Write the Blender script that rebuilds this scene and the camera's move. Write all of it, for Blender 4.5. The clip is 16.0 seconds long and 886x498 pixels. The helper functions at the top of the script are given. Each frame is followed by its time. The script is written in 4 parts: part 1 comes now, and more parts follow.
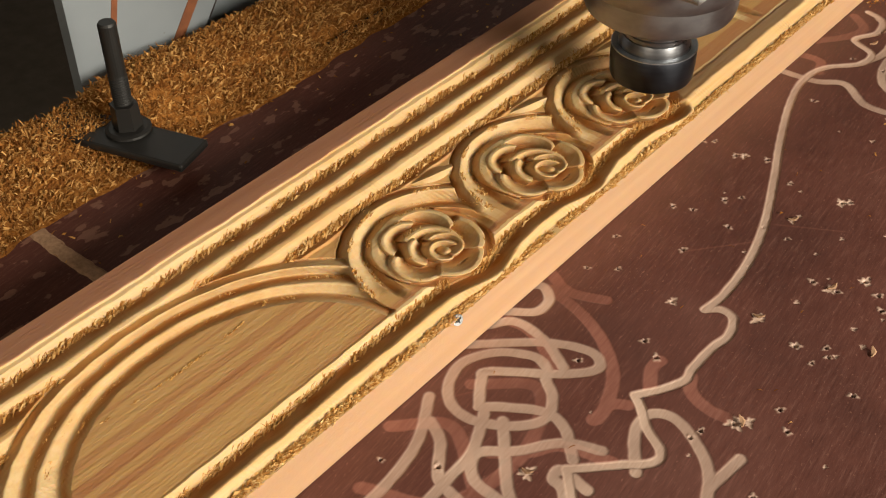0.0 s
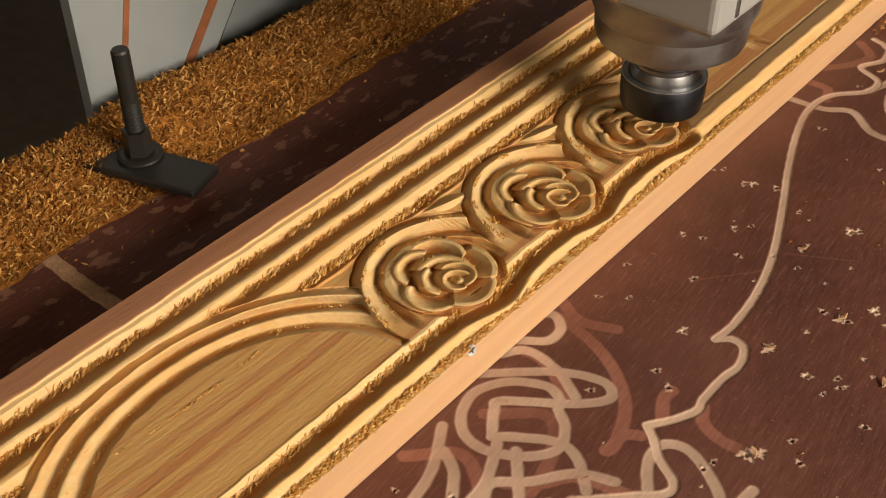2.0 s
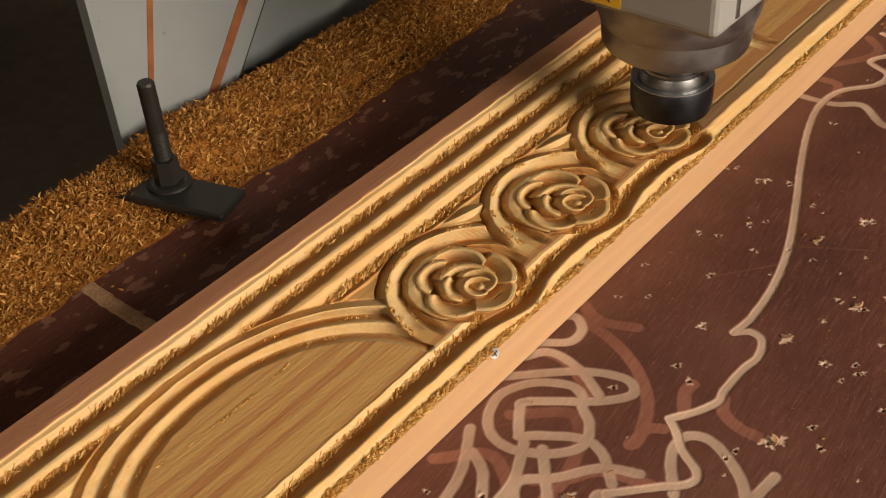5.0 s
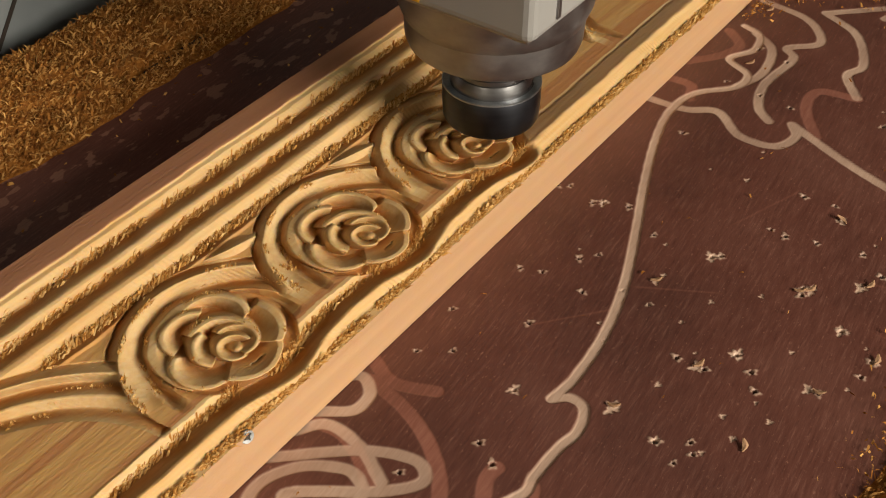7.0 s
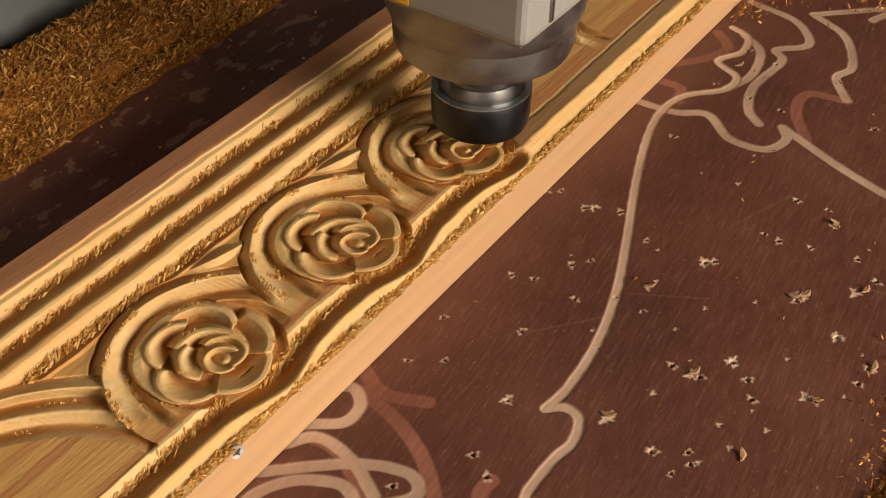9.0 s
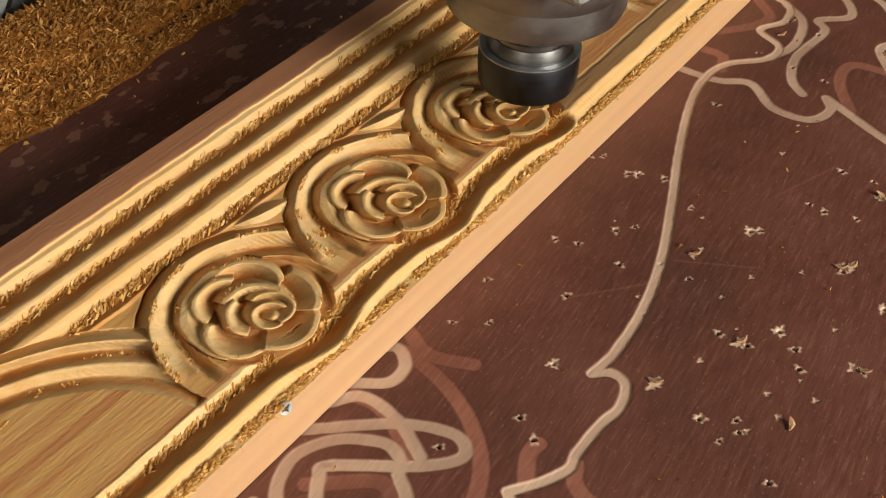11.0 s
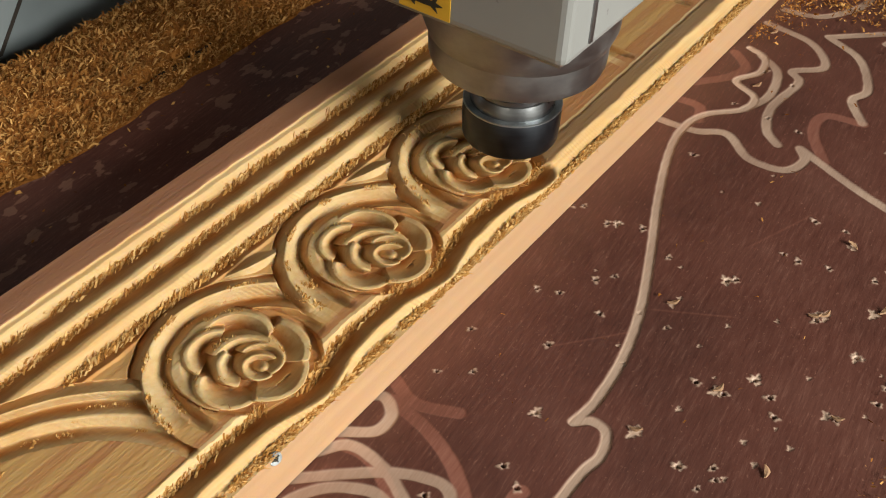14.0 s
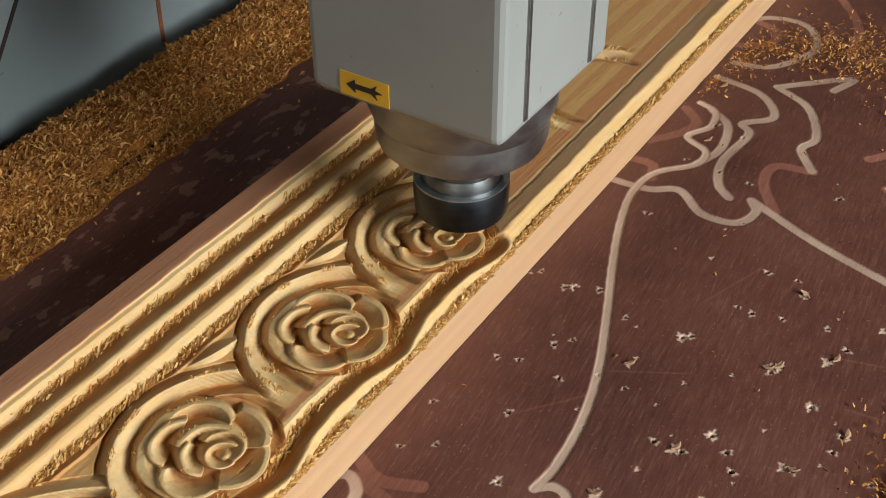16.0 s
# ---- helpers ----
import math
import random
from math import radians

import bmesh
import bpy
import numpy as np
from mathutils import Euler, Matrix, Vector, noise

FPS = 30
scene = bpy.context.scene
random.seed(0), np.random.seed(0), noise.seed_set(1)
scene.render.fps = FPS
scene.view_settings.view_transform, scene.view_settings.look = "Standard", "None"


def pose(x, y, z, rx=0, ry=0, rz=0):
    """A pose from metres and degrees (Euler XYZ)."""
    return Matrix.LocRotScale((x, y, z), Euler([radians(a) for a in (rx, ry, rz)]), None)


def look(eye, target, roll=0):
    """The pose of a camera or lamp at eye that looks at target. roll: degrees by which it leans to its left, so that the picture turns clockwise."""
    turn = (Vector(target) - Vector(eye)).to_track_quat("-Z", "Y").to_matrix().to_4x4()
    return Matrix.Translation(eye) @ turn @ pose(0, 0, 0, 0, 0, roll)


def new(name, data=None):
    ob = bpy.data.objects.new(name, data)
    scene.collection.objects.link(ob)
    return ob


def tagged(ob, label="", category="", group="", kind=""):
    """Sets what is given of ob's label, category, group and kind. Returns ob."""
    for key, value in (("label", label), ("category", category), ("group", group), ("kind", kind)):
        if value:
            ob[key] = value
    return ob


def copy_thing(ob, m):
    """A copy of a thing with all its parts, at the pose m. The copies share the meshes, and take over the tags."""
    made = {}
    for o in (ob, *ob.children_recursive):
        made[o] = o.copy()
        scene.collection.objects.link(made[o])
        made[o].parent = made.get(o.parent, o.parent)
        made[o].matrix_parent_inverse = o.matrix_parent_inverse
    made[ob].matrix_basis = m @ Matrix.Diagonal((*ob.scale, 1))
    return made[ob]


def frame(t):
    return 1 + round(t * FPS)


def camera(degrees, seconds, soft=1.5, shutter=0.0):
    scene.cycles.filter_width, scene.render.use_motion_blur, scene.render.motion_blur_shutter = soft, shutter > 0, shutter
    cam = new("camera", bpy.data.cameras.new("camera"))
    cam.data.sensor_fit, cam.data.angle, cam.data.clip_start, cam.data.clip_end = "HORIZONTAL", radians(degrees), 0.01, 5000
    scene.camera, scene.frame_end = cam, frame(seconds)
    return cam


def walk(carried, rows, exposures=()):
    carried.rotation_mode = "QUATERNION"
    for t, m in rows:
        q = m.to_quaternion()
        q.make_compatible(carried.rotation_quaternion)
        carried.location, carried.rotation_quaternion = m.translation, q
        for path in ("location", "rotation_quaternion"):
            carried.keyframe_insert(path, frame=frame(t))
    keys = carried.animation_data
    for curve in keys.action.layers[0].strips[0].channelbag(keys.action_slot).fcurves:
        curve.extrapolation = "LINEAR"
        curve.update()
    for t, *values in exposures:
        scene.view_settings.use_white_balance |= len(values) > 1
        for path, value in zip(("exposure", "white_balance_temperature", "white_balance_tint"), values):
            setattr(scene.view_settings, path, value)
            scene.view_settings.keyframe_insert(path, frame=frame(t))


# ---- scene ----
cam = camera(41.0, 16.0, soft=1.1)
PATH = [
    (0, (0.321, -0.387, 0.468), (-0.659, 0.783, -0.824), -0.4),
    (0.5, (0.326, -0.377, 0.462), (-0.627, 0.808, -0.836), -0.0),
    (1, (0.314, -0.382, 0.463), (-0.663, 0.782, -0.837), -0.5),
    (1.5, (0.306, -0.389, 0.468), (-0.676, 0.776, -0.828), -0.2),
    (2, (0.311, -0.39, 0.477), (-0.672, 0.795, -0.799), -0.0),
    (2.5, (0.311, -0.39, 0.477), (-0.653, 0.812, -0.798), 0.7),
    (3, (0.315, -0.388, 0.484), (-0.668, 0.817, -0.774), 0.2),
    (3.2, (0.315, -0.387, 0.486), (-0.666, 0.814, -0.776), 0.7),
    (5.3, (0.333, -0.401, 0.485), (-0.704, 0.772, -0.76), -5.1),
    (5.5, (0.281, -0.372, 0.475), (-0.64, 0.892, -0.772), -2.6),
    (6, (0.255, -0.274, 0.445), (-0.465, 1.096, -0.822), -1.6),
    (6.5, (0.27, -0.226, 0.437), (-0.475, 1.101, -0.862), -0.1),
    (7, (0.299, -0.259, 0.437), (-0.573, 0.971, -0.876), 0.5),
    (7.5, (0.299, -0.255, 0.437), (-0.575, 0.991, -0.86), 0.1),
    (8, (0.279, -0.254, 0.43), (-0.584, 0.976, -0.89), 0.5),
    (8.5, (0.303, -0.243, 0.433), (-0.544, 1.023, -0.863), 0.2),
    (9, (0.287, -0.254, 0.432), (-0.554, 0.999, -0.88), 1.1),
    (9.5, (0.275, -0.266, 0.435), (-0.559, 0.984, -0.885), 2.2),
    (9.7, (0.27, -0.267, 0.431), (-0.555, 0.982, -0.896), 2.8),
    (11.8, (0.264, -0.267, 0.422), (-0.558, 0.959, -0.928), 2.5),
    (12, (0.261, -0.269, 0.423), (-0.573, 0.958, -0.918), 2.4),
    (12.5, (0.259, -0.27, 0.429), (-0.572, 0.968, -0.904), 2.8),
    (13, (0.26, -0.274, 0.439), (-0.558, 0.987, -0.881), 3.6),
    (13.5, (0.256, -0.275, 0.44), (-0.569, 0.981, -0.879), 3.5),
    (14, (0.267, -0.272, 0.442), (-0.547, 1.002, -0.868), 3.4),
    (14.5, (0.273, -0.265, 0.451), (-0.605, 0.989, -0.836), -0.1),
    (15, (0.282, -0.26, 0.455), (-0.588, 1.014, -0.818), -0.9),
    (15.5, (0.279, -0.272, 0.465), (-0.58, 1.019, -0.797), 0.4),
    (16, (0.29, -0.26, 0.465), (-0.558, 1.051, -0.784), -0.3),
]
walk(cam, [(t, look(eye, target, roll)) for t, eye, target, roll in PATH],
     exposures=[(0, 0.06, 6450, 9), (0.8, 0.03, 6900, 10), (2.5, -0.06, 7150, 12), (6, -0.2, 7250, 13), (7.0, -0.2, 6750, 9), (7.6, -0.18, 7050, 11), (9.5, -0.12, 7350, 13), (12.2, 0.08, 5900, 2), (14.1, 0.03, 5850, 2), (14.5, -0.06, 4950, -5), (16, 0.03, 5450, 0)])

# ---- light: a workshop with one tall window on the x side ----
world = bpy.data.worlds.new("world")
scene.world = world
world.use_nodes = True
wn = world.node_tree
sky = wn.nodes.new("ShaderNodeTexSky")
sky.sky_type, sky.sun_disc = "NISHITA", False
sky.sun_elevation, sky.sun_rotation = radians(32), radians(80)
wn.links.new(sky.outputs[0], wn.nodes["Background"].inputs[0])
wn.nodes["Background"].inputs[1].default_value = 0.02


def area_lamp(name, eye, target, w, h, watts, colour):
    lamp = bpy.data.lights.new(name, "AREA")
    lamp.shape, lamp.size, lamp.size_y, lamp.energy, lamp.color = "RECTANGLE", w, h, watts, colour
    ob = new(name, lamp)
    ob.matrix_world = look(eye, target)
    return ob


area_lamp("window_light", (2.15, 0.12, 0.98), (0, 0.15, 0.03), 1.30, 0.80, 110, (1.0, 0.90, 0.74))
# unseen fill lamp, added to brighten the faces towards -y
area_lamp("south_fill_light", (0.55, -2.15, 0.95), (0, 0.15, 0.1), 0.8, 1.2, 11.0, (1.0, 0.84, 0.62))


# ---- materials ----
def material(name, rough=0.6, metal=0.0, spec=0.5):
    m = bpy.data.materials.new(name)
    m.use_nodes = True
    nt = m.node_tree
    b = nt.nodes["Principled BSDF"]
    b.inputs["Roughness"].default_value, b.inputs["Metallic"].default_value = rough, metal
    b.inputs["Specular IOR Level"].default_value = spec
    return m, nt, b


def coords(nt, scale, turn=0.0):
    tc, mp = nt.nodes.new("ShaderNodeTexCoord"), nt.nodes.new("ShaderNodeMapping")
    mp.inputs["Scale"].default_value = scale
    if turn:
        first = nt.nodes.new("ShaderNodeMapping")
        first.inputs["Rotation"].default_value = (0, 0, turn)
        nt.links.new(tc.outputs["Object"], first.inputs["Vector"])
        nt.links.new(first.outputs[0], mp.inputs["Vector"])
    else:
        nt.links.new(tc.outputs["Object"], mp.inputs["Vector"])
    return mp.outputs[0]


def noise_tex(nt, scale, vec, detail=4, rough=0.55):
    n = nt.nodes.new("ShaderNodeTexNoise")
    n.inputs["Scale"].default_value, n.inputs["Detail"].default_value, n.inputs["Roughness"].default_value = scale, detail, rough
    nt.links.new(vec, n.inputs["Vector"])
    return n.outputs["Fac"]


def ramp(nt, fac, stops):
    r = nt.nodes.new("ShaderNodeValToRGB")
    els = r.color_ramp.elements
    while len(els) < len(stops):
        els.new(0.5)
    for e, (p, c) in zip(els, stops):
        e.position, e.color = p, (*c, 1) if len(c) == 3 else c
    nt.links.new(fac, r.inputs[0])
    return r.outputs[0]


def mix(nt, fac, a, b, mode="MIX"):
    n = nt.nodes.new("ShaderNodeMix")
    n.data_type, n.blend_type = "RGBA", mode
    for sock, v in ((n.inputs[0], fac), (n.inputs[6], a), (n.inputs[7], b)):
        if isinstance(v, (int, float)):
            sock.default_value = v
        elif isinstance(v, tuple):
            sock.default_value = (*v, 1)
        else:
            nt.links.new(v, sock)
    return n.outputs[2]


def bump(nt, b, height, strength=0.3, dist=0.001):
    n = nt.nodes.new("ShaderNodeBump")
    n.inputs["Strength"].default_value, n.inputs["Distance"].default_value = strength, dist
    nt.links.new(height, n.inputs["Height"])
    nt.links.new(n.outputs[0], b.inputs["Normal"])


def attribute(nt, name):
    a = nt.nodes.new("ShaderNodeAttribute")
    a.attribute_name = name
    return a.outputs["Fac"]


def carved_wood():
    m, nt, b = material("carved_wood", 0.7, 0, 0.06)
    grain = noise_tex(nt, 1.0, coords(nt, (420, 14, 420)), 5)
    broad = noise_tex(nt, 1.0, coords(nt, (55, 3.0, 30)), 3)
    fresh = mix(nt, 0.5, ramp(nt, grain, [(0.3, (0.52, 0.315, 0.13)), (0.7, (0.62, 0.465, 0.258))]),
                ramp(nt, broad, [(0.3, (0.50, 0.285, 0.11)), (0.55, (0.59, 0.415, 0.215)), (0.75, (0.65, 0.505, 0.31))]))
    skin = ramp(nt, broad, [(0.3, (0.25, 0.115, 0.065)), (0.7, (0.34, 0.17, 0.10))])
    lamina = noise_tex(nt, 1.0, coords(nt, (70, 0.5, 1)), 1, 0.3)
    flat = mix(nt, 0.25, ramp(nt, lamina, [(0.42, (0.37, 0.155, 0.07)), (0.435, (0.46, 0.25, 0.10)), (0.50, (0.50, 0.295, 0.12)), (0.585, (0.49, 0.28, 0.11)), (0.60, (0.42, 0.205, 0.088))]),
               ramp(nt, noise_tex(nt, 1.0, coords(nt, (500, 60, 420)), 4), [(0.3, (0.42, 0.23, 0.085)), (0.7, (0.56, 0.36, 0.15))]))
    side = ramp(nt, noise_tex(nt, 1.0, coords(nt, (60, 5, 110)), 4), [(0.3, (0.44, 0.262, 0.15)), (0.7, (0.50, 0.31, 0.18))])
    col = mix(nt, attribute(nt, "flat"), fresh, flat)
    col = mix(nt, attribute(nt, "skin"), col, skin)
    col = mix(nt, attribute(nt, "side"), col, side)
    # orange of the cut grain and shade together, put into the recesses' colour
    shade_brown = ramp(nt, noise_tex(nt, 1.0, coords(nt, (260, 90, 260)), 4), [(0.3, (0.33, 0.105, 0.018)), (0.7, (0.50, 0.20, 0.045))])
    col = mix(nt, attribute(nt, "shade_tint"), col, shade_brown)
    nt.links.new(col, b.inputs["Base Color"])
    b.inputs["Subsurface Weight"].default_value = 0.22
    b.inputs["Subsurface Radius"].default_value = (1.0, 0.45, 0.12)
    b.inputs["Subsurface Scale"].default_value = 0.0013
    bump(nt, b, mix(nt, 0.5, grain, noise_tex(nt, 1.0, coords(nt, (700, 220, 700)), 4)), 0.75, 0.0008)
    return m


def fibre_wood():
    m, nt, b = material("torn_wood_fibre", 0.8, 0, 0.06)
    g = nt.nodes.new("ShaderNodeNewGeometry")
    nt.links.new(ramp(nt, g.outputs["Random Per Island"], [(0.0, (0.38, 0.16, 0.035)), (0.45, (0.58, 0.31, 0.09)), (1.0, (0.78, 0.52, 0.23))]), b.inputs["Base Color"])
    return m


def dust_chips():
    m, nt, b = material("sawdust_chips", 0.85, 0, 0.15)
    g = nt.nodes.new("ShaderNodeNewGeometry")
    nt.links.new(ramp(nt, g.outputs["Random Per Island"], [(0.0, (0.16, 0.052, 0.010)), (0.5, (0.34, 0.145, 0.032)), (1.0, (0.64, 0.36, 0.12))]), b.inputs["Base Color"])
    return m


def dust_base():
    m, nt, b = material("sawdust_bed", 0.95, 0, 0.1)
    n = noise_tex(nt, 1.0, coords(nt, (260, 260, 260)), 6, 0.7)
    nt.links.new(ramp(nt, n, [(0.3, (0.17, 0.06, 0.012)), (0.55, (0.34, 0.135, 0.028)), (0.8, (0.46, 0.22, 0.06))]), b.inputs["Base Color"])
    bump(nt, b, n, 0.9, 0.003)
    return m


def table_board(name, scuffs):
    """Dark film-faced plywood, worn, with paler wood where a cutter has gone in."""
    m, nt, b = material(name, 0.42, 0, 0.4 if scuffs > 0.7 else 0.15)
    fine = noise_tex(nt, 1.0, coords(nt, (1100, 70, 60), -0.10), 5, 0.7)
    streak = noise_tex(nt, 1.0, coords(nt, (560, 48, 20), -0.10), 6, 0.72)
    blot = noise_tex(nt, 9.0, coords(nt, (1, 1, 1)), 5)
    base = mix(nt, 0.46, ramp(nt, blot, [(0.34, (0.060, 0.024, 0.020)), (0.52, (0.112, 0.040, 0.030)), (0.68, (0.145, 0.060, 0.046))]),
               ramp(nt, streak, [(0.32, (0.050, 0.016, 0.012)), (0.54, (0.112, 0.042, 0.031)), (0.72, (0.24, 0.115, 0.088))]))
    spots = noise_tex(nt, 1.0, coords(nt, (95, 50, 40)), 4, 0.5)
    base = mix(nt, ramp(nt, spots, [(scuffs, (0, 0, 0)), (scuffs + 0.03, (0.6, 0.6, 0.6))]), base, (0.30, 0.155, 0.105))
    specks = noise_tex(nt, 1.0, coords(nt, (620, 300, 200), -0.10), 3, 0.6)
    base = mix(nt, ramp(nt, specks, [(0.62, (0, 0, 0)), (0.74, (0.5, 0.5, 0.5))]), base, (0.30, 0.15, 0.11))
    base = mix(nt, ramp(nt, fine, [(0.30, (0.55, 0.55, 0.55)), (0.45, (0, 0, 0))]), base, (0.040, 0.013, 0.010))
    bare = mix(nt, 0.5, ramp(nt, fine, [(0.3, (0.48, 0.32, 0.24)), (0.7, (0.68, 0.53, 0.44))]), ramp(nt, streak, [(0.3, (0.48, 0.32, 0.23)), (0.7, (0.62, 0.45, 0.35))]))
    faint = ramp(nt, streak, [(0.3, (0.24, 0.085, 0.06)), (0.7, (0.34, 0.15, 0.11))])
    col = mix(nt, attribute(nt, "faint"), base, faint)
    col = mix(nt, attribute(nt, "bare"), col, bare)
    nt.links.new(col, b.inputs["Base Color"])
    nt.links.new(ramp(nt, streak, [(0.3, (0.36,) * 3), (0.8, (0.58,) * 3)]), b.inputs["Roughness"])
    bump(nt, b, fine, 0.25, 0.0005)
    return m


def painted_steel(name, a, c, rough=0.45):
    m, nt, b = material(name, rough, 0.0, 0.5)
    n = noise_tex(nt, 6.0, coords(nt, (1, 1, 1)), 5)
    col = ramp(nt, n, [(0.3, a), (0.7, c)])
    specks = noise_tex(nt, 120.0, coords(nt, (1, 1, 1)), 3)
    col = mix(nt, ramp(nt, specks, [(0.70, (0, 0, 0)), (0.74, (0.6, 0.6, 0.6))]), col, (0.12, 0.11, 0.10))
    nt.links.new(col, b.inputs["Base Color"])
    bump(nt, b, noise_tex(nt, 300.0, coords(nt, (1, 1, 1)), 3), 0.08, 0.0005)
    return m


def metal(name, colour, rough, scale=(40, 40, 900), amount=0.35):
    m, nt, b = material(name, rough, 1.0)
    n = noise_tex(nt, 1.0, coords(nt, scale), 4)
    blot = noise_tex(nt, 40.0, coords(nt, (1, 1, 1)), 5)
    dark = tuple(v * (1 - amount) for v in colour)
    nt.links.new(mix(nt, 0.5, ramp(nt, n, [(0.3, dark), (0.7, colour)]), ramp(nt, blot, [(0.35, dark), (0.65, colour)])), b.inputs["Base Color"])
    nt.links.new(ramp(nt, blot, [(0.3, (max(rough - 0.12, 0.05),) * 3), (0.7, (rough + 0.15,) * 3)]), b.inputs["Roughness"])
    return m


def plain(name, colour, rough=0.6, vary=0.25, scale=30.0):
    m, nt, b = material(name, rough)
    n = noise_tex(nt, scale, coords(nt, (1, 1, 1)), 5)
    lo = tuple(v * (1 - vary) for v in colour)
    nt.links.new(ramp(nt, n, [(0.3, lo), (0.7, colour)]), b.inputs["Base Color"])
    bump(nt, b, n, 0.15, 0.001)
    return m


WOOD, FIBRE, CHIPS, DUST = carved_wood(), fibre_wood(), dust_chips(), dust_base()
TABLE, SCUFFED = table_board("film_faced_plywood", 0.80), table_board("scuffed_plywood", 0.585)
BODY_PAINT = painted_steel("grey_silver_paint", (0.25, 0.252, 0.255), (0.31, 0.312, 0.315), 0.36)
LEG_PAINT = painted_steel("pale_grey_paint", (0.17, 0.19, 0.21), (0.23, 0.255, 0.275), 0.5)
STEEL = metal("machined_steel", (0.40, 0.405, 0.42), 0.40, (70, 70, 130), 0.45)
BRIGHT = metal("bright_turned_steel", (0.22, 0.225, 0.24), 0.30)
SPLINTER = plain("splinter_wood", (0.46, 0.27, 0.155), 0.8, 0.4, 400.0)
DARK_STEEL = metal("blackened_steel", (0.056, 0.061, 0.074), 0.36, (40, 40, 400), 0.3)
ZINC = metal("zinc_screw", (0.50, 0.53, 0.57), 0.38, (900, 900, 900), 0.5)
BLACK_IRON = plain("black_iron", (0.016, 0.015, 0.014), 0.42)
YELLOW, INK = plain("yellow_sticker", (0.72, 0.42, 0.03), 0.45, 0.2), plain("black_ink", (0.02, 0.018, 0.015), 0.5)
RUST = plain("rust_streak", (0.26, 0.085, 0.03), 0.8, 0.5, 60.0)
WALL, FLOOR = plain("dull_plaster", (0.17, 0.145, 0.12), 0.9), plain("concrete", (0.20, 0.18, 0.16), 0.9)
NEAR_BLACK = plain("near_black", (0.035, 0.025, 0.02), 0.85)


# ---- building helpers ----
def link_mesh(name, bm, mat, smooth=False):
    me = bpy.data.meshes.new(name)
    bm.to_mesh(me)
    bm.free()
    me.materials.append(mat)
    for p in me.polygons:
        p.use_smooth = smooth
    if smooth:
        me.set_sharp_from_angle(angle=radians(28))
    return new(name, me)


def part(name, bm, mat, parent, label="", smooth=False):
    ob = link_mesh(name, bm, mat, smooth)
    ob.parent = parent
    if label:
        tagged(ob, label)
    return ob


def box(x0, x1, y0, y1, z0, z1, bevel=0.0, seg=2):
    bm = bmesh.new()
    bmesh.ops.create_cube(bm, size=1)
    bmesh.ops.scale(bm, verts=bm.verts, vec=(x1 - x0, y1 - y0, z1 - z0))
    bmesh.ops.translate(bm, verts=bm.verts, vec=((x0 + x1) / 2, (y0 + y1) / 2, (z0 + z1) / 2))
    if bevel:
        bmesh.ops.bevel(bm, geom=bm.edges[:], offset=bevel, segments=seg, affect="EDGES", profile=0.5)
    return bm


def lathe(profile, seg=64):
    """A turned solid about z from (radius, height) pairs."""
    bm = bmesh.new()
    rings = [[bm.verts.new((r * math.cos(2 * math.pi * k / seg), r * math.sin(2 * math.pi * k / seg), z)) for k in range(seg)] for r, z in profile]
    for a, b in zip(rings, rings[1:]):
        for k in range(seg):
            bm.faces.new((a[k], a[(k + 1) % seg], b[(k + 1) % seg], b[k]))
    bm.faces.new(rings[0][::-1])
    bm.faces.new(rings[-1])
    return bm


def soup(name, verts, faces, mat, smooth=False):
    """One mesh object out of numpy arrays."""
    me = bpy.data.meshes.new(name)
    me.from_pydata(np.asarray(verts).tolist(), [], np.asarray(faces).tolist())
    me.materials.append(mat)
    if smooth:
        me.polygons.foreach_set("use_smooth", np.ones(len(me.polygons), bool))
    return new(name, me)


def sheet(name, xs, ys, z, mat, marks):
    """A relief over a grid of xs and ys; marks are named values per point for the material."""
    gx, gy = xs if ys is None else np.meshgrid(xs, ys)
    ny, nx = gx.shape
    me = bpy.data.meshes.new(name)
    me.vertices.add(nx * ny)
    me.vertices.foreach_set("co", np.stack([gx, gy, z], -1).astype(np.float32).ravel())
    i = (np.arange(ny - 1)[:, None] * nx + np.arange(nx - 1)).ravel()
    quads = np.stack([i, i + 1, i + nx + 1, i + nx], -1).astype(np.int32)
    me.loops.add(quads.size)
    me.loops.foreach_set("vertex_index", quads.ravel())
    me.polygons.add(len(quads))
    me.polygons.foreach_set("loop_start", np.arange(0, quads.size, 4, dtype=np.int32))
    me.polygons.foreach_set("use_smooth", np.ones(len(quads), bool))
    for key, v in marks.items():
        me.attributes.new(key, "FLOAT", "POINT").data.foreach_set("value", np.clip(v, 0, 1).astype(np.float32).ravel())
    me.update(calc_edges=True)
    me.validate()
    me.materials.append(mat)
    return new(name, me)


def step(a, b, v):
    t = np.clip((v - a) / (b - a), 0, 1)
    return t * t * (3 - 2 * t)


def wavy(x, y, s, seed=0.0):
    """Smooth uneven values in -1 to 1, about s metres apart."""
    x, y = x / s, y / s
    return (np.sin(1.7 * x + 0.6 * y + seed) + np.sin(-0.9 * x + 1.9 * y + 2.1 * seed + 1) + np.sin(2.6 * x - 1.4 * y + 0.7 * seed + 2)) / 3

# ---- the carved board ----
LEFT, RIGHT, FOOT, Y0, Y1, TOP, FLAT = -0.1325, 0.0345, 0.0308, -0.42, 0.95, 0.0455, 0.0385
